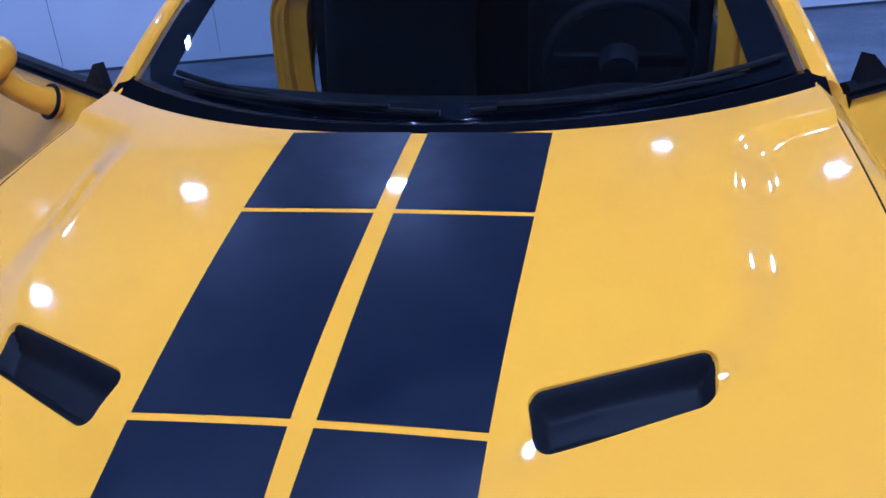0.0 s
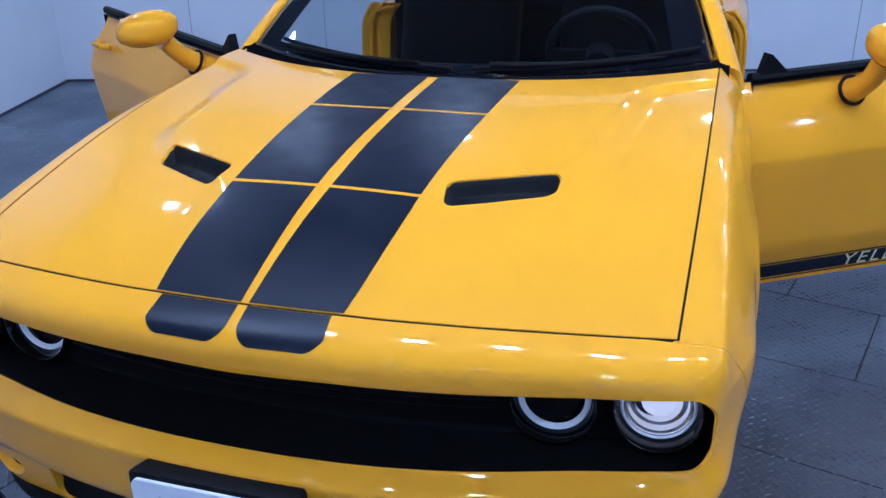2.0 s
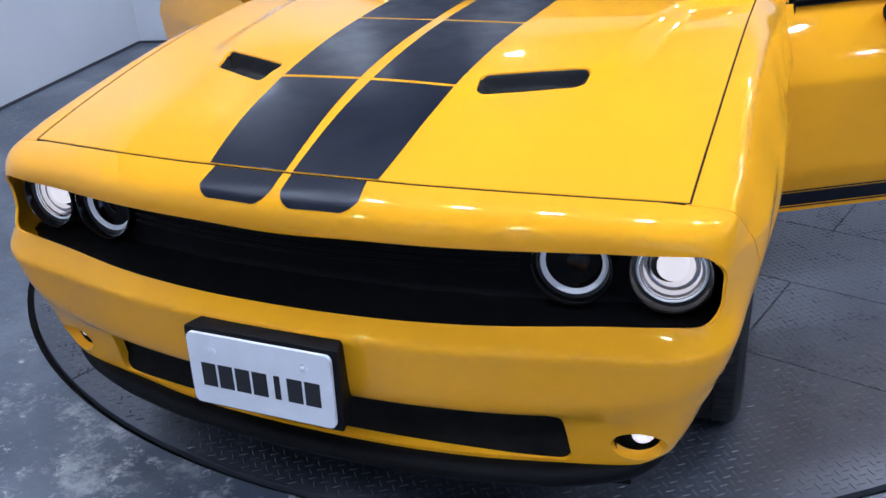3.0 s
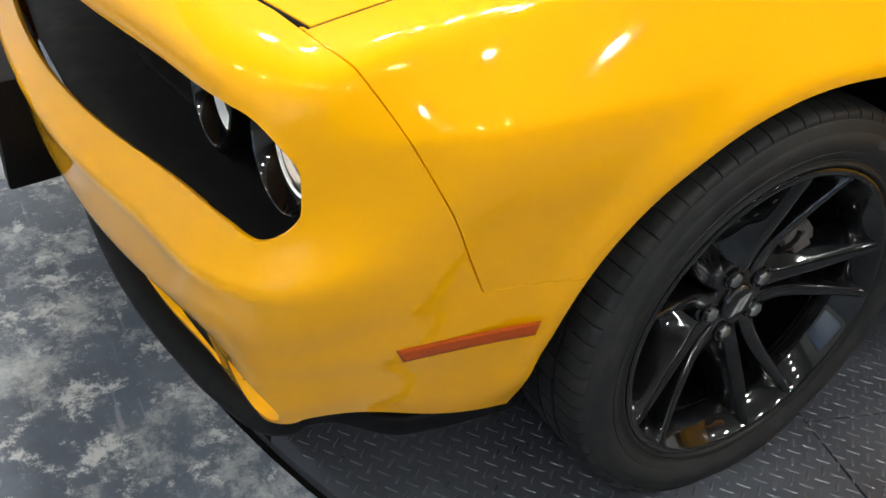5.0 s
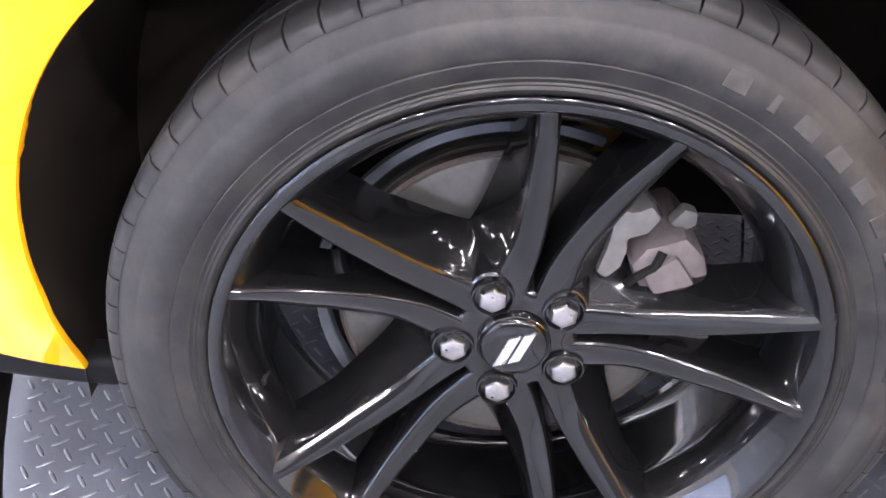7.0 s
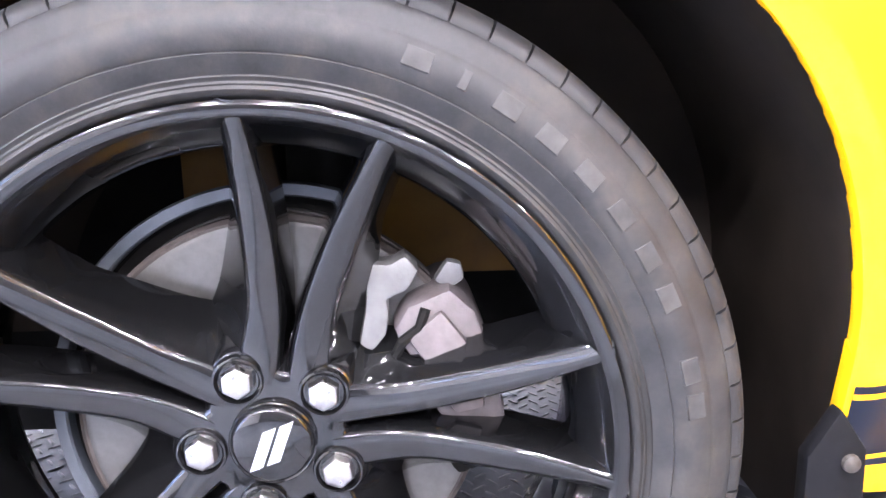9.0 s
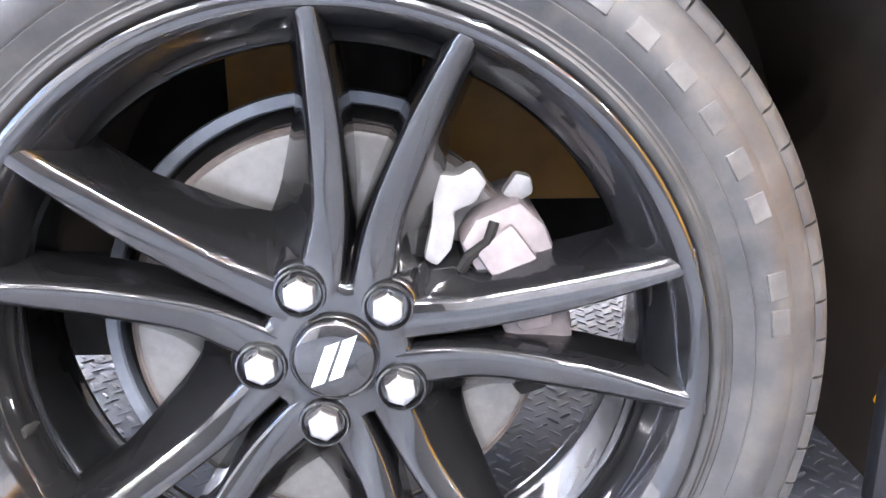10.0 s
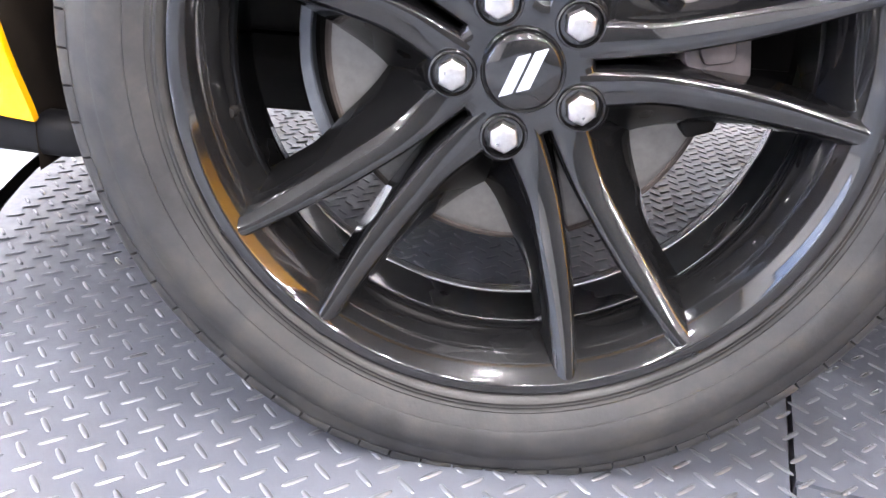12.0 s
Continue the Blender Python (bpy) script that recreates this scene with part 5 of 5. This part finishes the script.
roof_part = part("roof", sheet(roof, np.linspace(-1, 1, 60), np.linspace(0.004, 1, 60), rim=0.02), YELLOW, car, "yellow roof")
for side in (1, -1):
    for v0, v1 in ((0.012, 0.075), (0.082, 0.995)):
        def rstripe(u, v, side=side, v0=v0, v1=v1):
            vv = v0 + (v1 - v0) * v
            uu = (CENTRE + (0.262 - CENTRE) * u) / 0.63 * side
            return lifted(roof, 0.0011)(uu, vv)
        part("stripe", sheet(rstripe, np.linspace(0, 1, 20), np.linspace(0, 1, 30), flip=(side < 0)), STRIPE, roof_part, "satin black vinyl stripe")
    # windscreen pillar running on as the roof rail
    def frame_side(u, v, side=side):
        a = screen(np.full_like(v, 0.985), np.clip(v, -0.12, 1.0))
        k = np.clip(v - 1.0, 0, 1)
        b = np.stack([0.648 + 0.012 * np.sin(math.pi * k), 1.212 + 1.30 * k, roof_mid(1.212 + 1.30 * k) - 0.062], -1)
        p = np.where((v > 1.0)[..., None], b, a)
        th = u * math.pi / 2 * 1.1
        out = 0.074 * np.sin(th) * (1 - 0.25 * smooth(k * 4))
        down = 0.062 * (1 - np.cos(th)) - 0.007 * np.sin(math.pi * np.clip(u * 1.4, 0, 1))
        turn = 0.33 * (1 - smooth((v - 0.85) / 0.3))
        return np.stack([p[..., 0] + out, p[..., 1] + out * turn, p[..., 2] + 0.002 - down], -1) * np.array([side, 1, 1])
    part("windscreen_pillar", sheet(frame_side, np.linspace(0, 1, 14), np.linspace(-0.03, 2.0, 95), rim=0.02, flip=(side < 0)), YELLOW, car, "yellow windscreen pillar and roof rail")
    part("roof_seal", tube([(side * (0.716 - 0.010 * k), 1.27 + 1.0 * k, float(roof_mid(1.27 + 1.0 * k)) - 0.135 + 0.01 * k) for k in np.linspace(0, 1, 12)], 0.012, 8), BLACK, car, "black door seal under the roof rail")
    # rear quarter with its shoulder and arch
    rx = spline([(2.08, 0.925), (2.5, 0.950), (2.95, 0.962), (3.5, 0.93), (4.02, 0.84)])
    rtop = spline([(2.08, 1.02), (2.5, 1.05), (3.0, 1.065), (3.6, 1.05), (4.02, 1.02)])

    def quarter(u, v, side=side):
        y = 2.08 + 1.94 * u
        x = rx(y)
        lowx = x - 0.10 * (1 - smooth(v / 0.3))
        k = np.clip((v - 0.72) / 0.28, 0, 1)
        z = 0.27 + (rtop(y) - 0.27) * np.clip(v / 0.9, 0, 1) ** 0.96 + 0.006 * np.clip((v - 0.9) / 0.1, 0, 1)
        xx = lowx - 0.17 * k**2.2
        return np.stack([side * xx, y, z], -1)
    part("rear_quarter", sheet(quarter, np.linspace(0, 1, 60), np.linspace(0, 1, 50), [lambda p: np.hypot(p[..., 1] - 2.95, p[..., 2] - 0.368) - ARCH_R], rim=0.02, flip=(side < 0)), YELLOW, car, "yellow rear quarter panel")

    def c_pillar(u, v, side=side):
        a = np.stack([0.690 - 0.06 * v + 0 * u, 2.17 + 0.58 * v, 1.335 - 0.01 * v], -1)
        b = np.stack([0.815 - 0.03 * v, 2.11 + 1.15 * v, 1.065 + 0.0 * v], -1)
        p = a + (b - a) * u[..., None]
        p[..., 0] = p[..., 0] + 0.02 * np.sin(math.pi * u)
        return p * np.array([side, 1, 1])
    part("rear_pillar", sheet(c_pillar, np.linspace(0, 1, 16), np.linspace(0, 1, 16), rim=0.02, flip=(side < 0)), YELLOW, car, "yellow rear pillar")
    # door jamb at the rear of the opening
    jx = spline([(0.30, 0.870), (0.6, 0.922), (0.88, 0.925), (1.0, 0.895), (1.07, 0.835), (1.16, 0.775), (1.26, 0.725), (1.36, 0.680)])

    def jamb(u, v, side=side):
        z = 0.32 + 0.72 * v
        step = 0.045 * smooth((u - 0.35) / 0.08)
        return np.stack([jx(z) - 0.13 * u, 2.072 + 0.02 * np.sin(math.pi * np.clip(u * 2, 0, 1)) + step + 0.10 * smooth((z - 1.0) / 0.35), z], -1) * np.array([side, 1, 1])
    part("door_jamb", sheet(jamb, np.linspace(0, 1, 30), np.linspace(0, 1, 50), rim=0.015, flip=(side > 0)), YELLOW, car, "yellow painted door jamb")
    part("sill", box((side * 0.80 - 0.07, 0.56, 0.24), (side * 0.80 + 0.07, 2.55, 0.36), 0.02, 3), YELLOW, car, "yellow door sill")
    part("hinge_post", box((side * 0.77 - 0.05, 0.64, 0.34), (side * 0.77 + 0.05, 0.69, 0.95), 0.008), YELLOW, car, "yellow hinge pillar")

part("boot_lid", sheet(lambda u, v: np.stack([u * 0.76, 3.25 + 0.85 * v, 1.075 - 0.01 * u**2 - 0.02 * v**2], -1), np.linspace(-1, 1, 24), np.linspace(0, 1, 16), rim=0.03), YELLOW, car, "yellow boot lid")
part("rear_window", sheet(lambda u, v: np.stack([u * (0.59 + 0.09 * v), 2.75 + 0.50 * v, 1.372 - 0.295 * v + 0.02 * np.sin(math.pi * v)], -1), np.linspace(-1, 1, 20), np.linspace(0.01, 0.99, 16)), FRIT, car, "dark rear window", sharp=None)
part("tail_panel", sheet(lambda u, v: np.stack([u * 0.83, 4.05 - 0.06 * u**2 + 0.06 * np.sin(math.pi * v), 0.30 + 0.75 * v], -1), np.linspace(-1, 1, 24), np.linspace(0, 1, 16), flip=True), YELLOW, car, "yellow tail panel")

# interior
part("cabin_floor", box((-0.76, 0.55, 0.30), (0.76, 2.9, 0.36)), TRIM, car, "black carpet")
part("bulkhead", box((-0.76, 0.465, 0.36), (0.76, 0.56, 0.975)), TRIM, car, "black bulkhead")


def dash(u, v):
    e = np.abs(u)
    y = 0.46 + 0.22 * e**2 + 0.62 * v - 0.10 * e**2 * v
    z = 1.005 + 0.012 * np.sin(math.pi * np.clip(v * 1.2, 0, 1)) - 0.10 * smooth((v - 0.82) / 0.18) - 0.25 * smooth((v - 0.93) / 0.07) - 0.045 * smooth(v / 0.25)
    z = z + 0.03 * np.exp(-(((u * 0.74 - 0.38) / 0.15) ** 2 + ((v - 0.72) / 0.16) ** 2))
    return np.stack([u * 0.74, y, z - 0.02], -1)


part("dashboard", sheet(dash, np.linspace(-1, 1, 50), np.linspace(0, 1, 40)), TRIM, car, "black padded dashboard")
wheel_m = facing((0.40, 1.06, 1.01), (0, 0.9, 0.42))
steer = part("steering_wheel", moved(lathe([(0.014 * math.cos(a), 0.185 + 0.016 * math.sin(a)) for a in np.linspace(0, 2 * math.pi, 13)[:-1]], 48, close=True), wheel_m), TRIM, car, "black leather steering wheel")
part("steering_boss", moved(lathe([(-0.05, 0.0), (-0.05, 0.045), (0.0, 0.055), (0.01, 0.04), (0.012, 0.0)], 32), wheel_m), TRIM, steer)
for a in (radians(0), radians(180), radians(270)):
    part("steering_spoke", moved(moved(box((-0.012, 0.05, -0.022), (0.008, 0.178, 0.022), 0.006), Matrix.Rotation(a, 4, "X")), wheel_m), TRIM, steer)
for x in (0.39, -0.39):
    seat = part("front_seat", box((x - 0.27, 1.35, 0.36), (x + 0.27, 1.92, 0.62), 0.06, 4), TRIM, car, "black front seat")
    back = moved(box((-0.29, -0.07, 0.0), (0.29, 0.09, 0.66), 0.07, 4), Matrix.Translation((x, 1.92, 0.56)) @ Matrix.Rotation(radians(-14), 4, "X"))
    part("backrest", back, TRIM, seat)
    part("headrest", moved(box((-0.14, -0.05, 0.0), (0.14, 0.06, 0.19), 0.045, 4), Matrix.Translation((x, 2.10, 1.18)) @ Matrix.Rotation(radians(-10), 4, "X")), TRIM, seat)
for side in (1, -1):
    part("rear_trim", box((side * 0.755 - 0.03, 2.16, 0.36), (side * 0.755 + 0.03, 2.98, 1.06), 0.02), TRIM, car, "black rear side trim")
    part("upper_trim", box((side * 0.675 - 0.03, 2.16, 1.06), (side * 0.675 + 0.03, 2.75, 1.34), 0.02), TRIM, car, "black trim of the rear pillar")
part("rear_bench", box((-0.62, 2.45, 0.36), (0.62, 2.95, 1.05), 0.08, 4), TRIM, car, "black rear bench")
part("roof_lining", sheet(lambda u, v: lifted(roof, -0.03)(u * 0.95, v), np.linspace(-1, 1, 16), np.linspace(0.02, 0.98, 16), flip=True), TRIM, car, "dark roof lining")
mir = part("rear_view_mirror", moved(box((-0.115, -0.014, -0.032), (0.115, 0.014, 0.032), 0.012, 3), Matrix.Translation((0.03, 1.02, 1.285)) @ Matrix.Rotation(radians(-8), 4, "X")), TRIM, car, "black rear-view mirror")
part("mirror_stem", tube([(0.03, 1.02, 1.29), (0.03, 1.04, 1.345)], 0.012, 10), TRIM, mir)
part("sensor_box", box((-0.035, 0.96, 1.285), (0.035, 1.06, 1.33), 0.01), TRIM, mir)

# ---- open doors ----
MIRROR_GLASS = plain("mirror_glass", (0.8, 0.8, 0.8), 0.03, 1.0, vary=0.01)
DOOR_L, DOOR_OPEN = 1.46, 56.5


def door(side):
    """A door in its own frame: along +y from the hinge, outer skin towards +x; then swung open."""
    pivot = Matrix.Translation((side * 0.900, 0.715, 0)) @ Matrix.Rotation(radians(-DOOR_OPEN * side), 4, "Z")
    flip = np.array([side, 1, 1])

    def put(bm):
        return moved(bm, pivot)

    def outer(u, v):
        y = 0.0 + DOOR_L * u
        z = 0.285 + 0.705 * v + 0.045 * u * v
        x = 0.040 - 0.040 * (1 - smooth(v / 0.25)) - 0.030 * np.clip((0.66 - v) / 0.66, 0, 1) - 0.105 * np.clip((v - 0.66) / 0.34, 0, 1) ** 1.25
        return np.stack([x, y, z], -1) * flip

    def cut(p):
        y, z = p[..., 1], p[..., 2]
        return np.minimum(DOOR_L - 0.14 * smooth((0.80 - z) / 0.50) - 0.07 * smooth((z - 0.86) / 0.16) - y, y - 0.0)
    skin_part = part("door", put(sheet(outer, np.linspace(0, 1, 70), np.linspace(0, 1, 60), [cut], rim=0.02, flip=(side < 0))), YELLOW, car, "open yellow door")

    def inner(u, v):
        y = 0.05 + (DOOR_L - 0.10) * u
        z = 0.33 + 0.66 * v + 0.045 * u * v
        x = -0.115 - 0.02 * np.sin(math.pi * v) + 0 * u
        return np.stack([x, y, z], -1) * flip
    part("door_lining", put(sheet(inner, np.linspace(0, 1, 24), np.linspace(0, 1, 24), rim=0.07, flip=(side > 0))), TRIM, skin_part, "black door lining")
    rail = [(side * (-0.072 - 0.006 * k), 0.05 + (DOOR_L - 0.06) * k, 1.000 + 0.046 * k) for k in np.linspace(0, 1, 12)]
    part("window_seal", put(tube(rail, 0.019, 8)), BLACK, skin_part, "black window seal")
    tri = bmesh.new()
    pts = [(0.07, 0.990), (0.20, 1.000), (0.115, 1.075), (0.098, 1.080)]
    a = [tri.verts.new((side * -0.058, y, z)) for y, z in pts]
    b = [tri.verts.new((side * -0.082, y, z)) for y, z in pts]
    tri.faces.new(a)
    tri.faces.new(b)
    for i in range(4):
        tri.faces.new((a[i], a[(i + 1) % 4], b[(i + 1) % 4], b[i]))
    bmesh.ops.recalc_face_normals(tri, faces=tri.faces[:])
    part("mirror_sail", put(tri), BLACK, skin_part, "black triangular cover")
    # door mirror on its stalk
    at, up = (0.400, 0.018) if side > 0 else (0.335, 0.0)
    stalk = put(tube([(side * -0.03, at, 0.940), (side * 0.02, at, 0.968), (side * 0.065, at, 1.005), (side * 0.10, at, 1.045 + up)], [0.044, 0.037, 0.034, 0.036], 20))
    st = part("mirror_stalk", stalk, YELLOW, skin_part)
    part("stalk_gasket", put(moved(lathe([(0.006 * math.cos(a), 0.046 + 0.006 * math.sin(a)) for a in np.linspace(0, 2 * math.pi, 9)[:-1]], 32, close=True), facing((side * -0.012, at, 0.950), (side * 0.9, -0.05, 0.45)))), BLACK, st, "black rubber gasket")

    def shell(u, v):
        a, b = 2 * math.pi * u, math.pi * v
        rx = 0.118 * (1 + 0.10 * np.sin(b) * np.cos(a))
        sx, sy, sz = -np.cos(b) * rx, np.sin(b) * np.cos(a), np.sin(b) * np.sin(a)
        sy = np.sign(sy) * np.abs(sy) ** 0.9 * 0.075
        sz = np.sign(sz) * np.abs(sz) ** 0.85 * 0.066
        sy = np.minimum(sy, 0.038)
        return np.stack([0.165 + sx, at - 0.015 + sy, 1.100 + up + sz - 0.012 * sx / 0.118], -1) * flip
    hs = part("mirror_shell", put(sheet(shell, np.linspace(0, 1, 49), np.linspace(0, 1, 33))), YELLOW, skin_part, "yellow mirror housing")
    part("mirror_glass", put(box(*([0.075 if side > 0 else -0.250, at + 0.0245, 1.057 + up], [0.255 if side > 0 else -0.075, at + 0.027, 1.143 + up]), 0.001, 1)), MIRROR_GLASS, hs)
    # handle
    part("door_handle", put(tube([(side * 0.012, DOOR_L - 0.235, 0.905), (side * 0.045, DOOR_L - 0.215, 0.907), (side * 0.047, DOOR_L - 0.13, 0.91), (side * 0.012, DOOR_L - 0.11, 0.912)], 0.014, 12)), YELLOW, skin_part, "yellow pull handle")
    # sill stripe with lettering

    def strip(v0, v1, lift):
        def f(u, v):
            p = outer(0.006 + 0.90 * u, v0 + (v1 - v0) * v)
            p[..., 0] += side * lift
            return p
        return put(sheet(f, np.linspace(0, 1, 50), np.linspace(0, 1, 6), flip=(side < 0)))
    band = part("sill_stripe", strip(0.020, 0.124, 0.0012), STRIPE, skin_part, "black sill stripe with yellow letters")
    for v0, v1 in ((0.029, 0.034), (0.110, 0.115)):
        part("pin_line", strip(v0, v1, 0.0020), YELLOW, band)
    font = bpy.data.curves.new("lettering", "FONT")
    font.body, font.size, font.extrude, font.space_character = "YELLOW", 0.074, 0.0006, 1.2
    tmp = bpy.data.objects.new("lettering", font)
    scene.collection.objects.link(tmp)
    bpy.context.view_layer.update()
    me = bpy.data.meshes.new_from_object(tmp.evaluated_get(bpy.context.evaluated_depsgraph_get()))
    bpy.data.objects.remove(tmp)
    lb = bmesh.new()
    lb.from_mesh(me)
    for vtx in lb.verts:
        x, y, zz = vtx.co
        along = 0.485 + x * 1.25 if side > 0 else 0.90 - x * 1.25
        up = 0.3125 + y
        t = (up - 0.285) / 0.705
        xo = 0.040 - 0.040 * (1 - float(smooth(t / 0.25))) - 0.030 * (0.66 - t) / 0.66
        vtx.co = (side * (xo + 0.0030 + zz), along, up)
    part("lettering", put(lb), CREAM, band, "pale yellow capital letters")
    return skin_part


door(1)
door(-1)
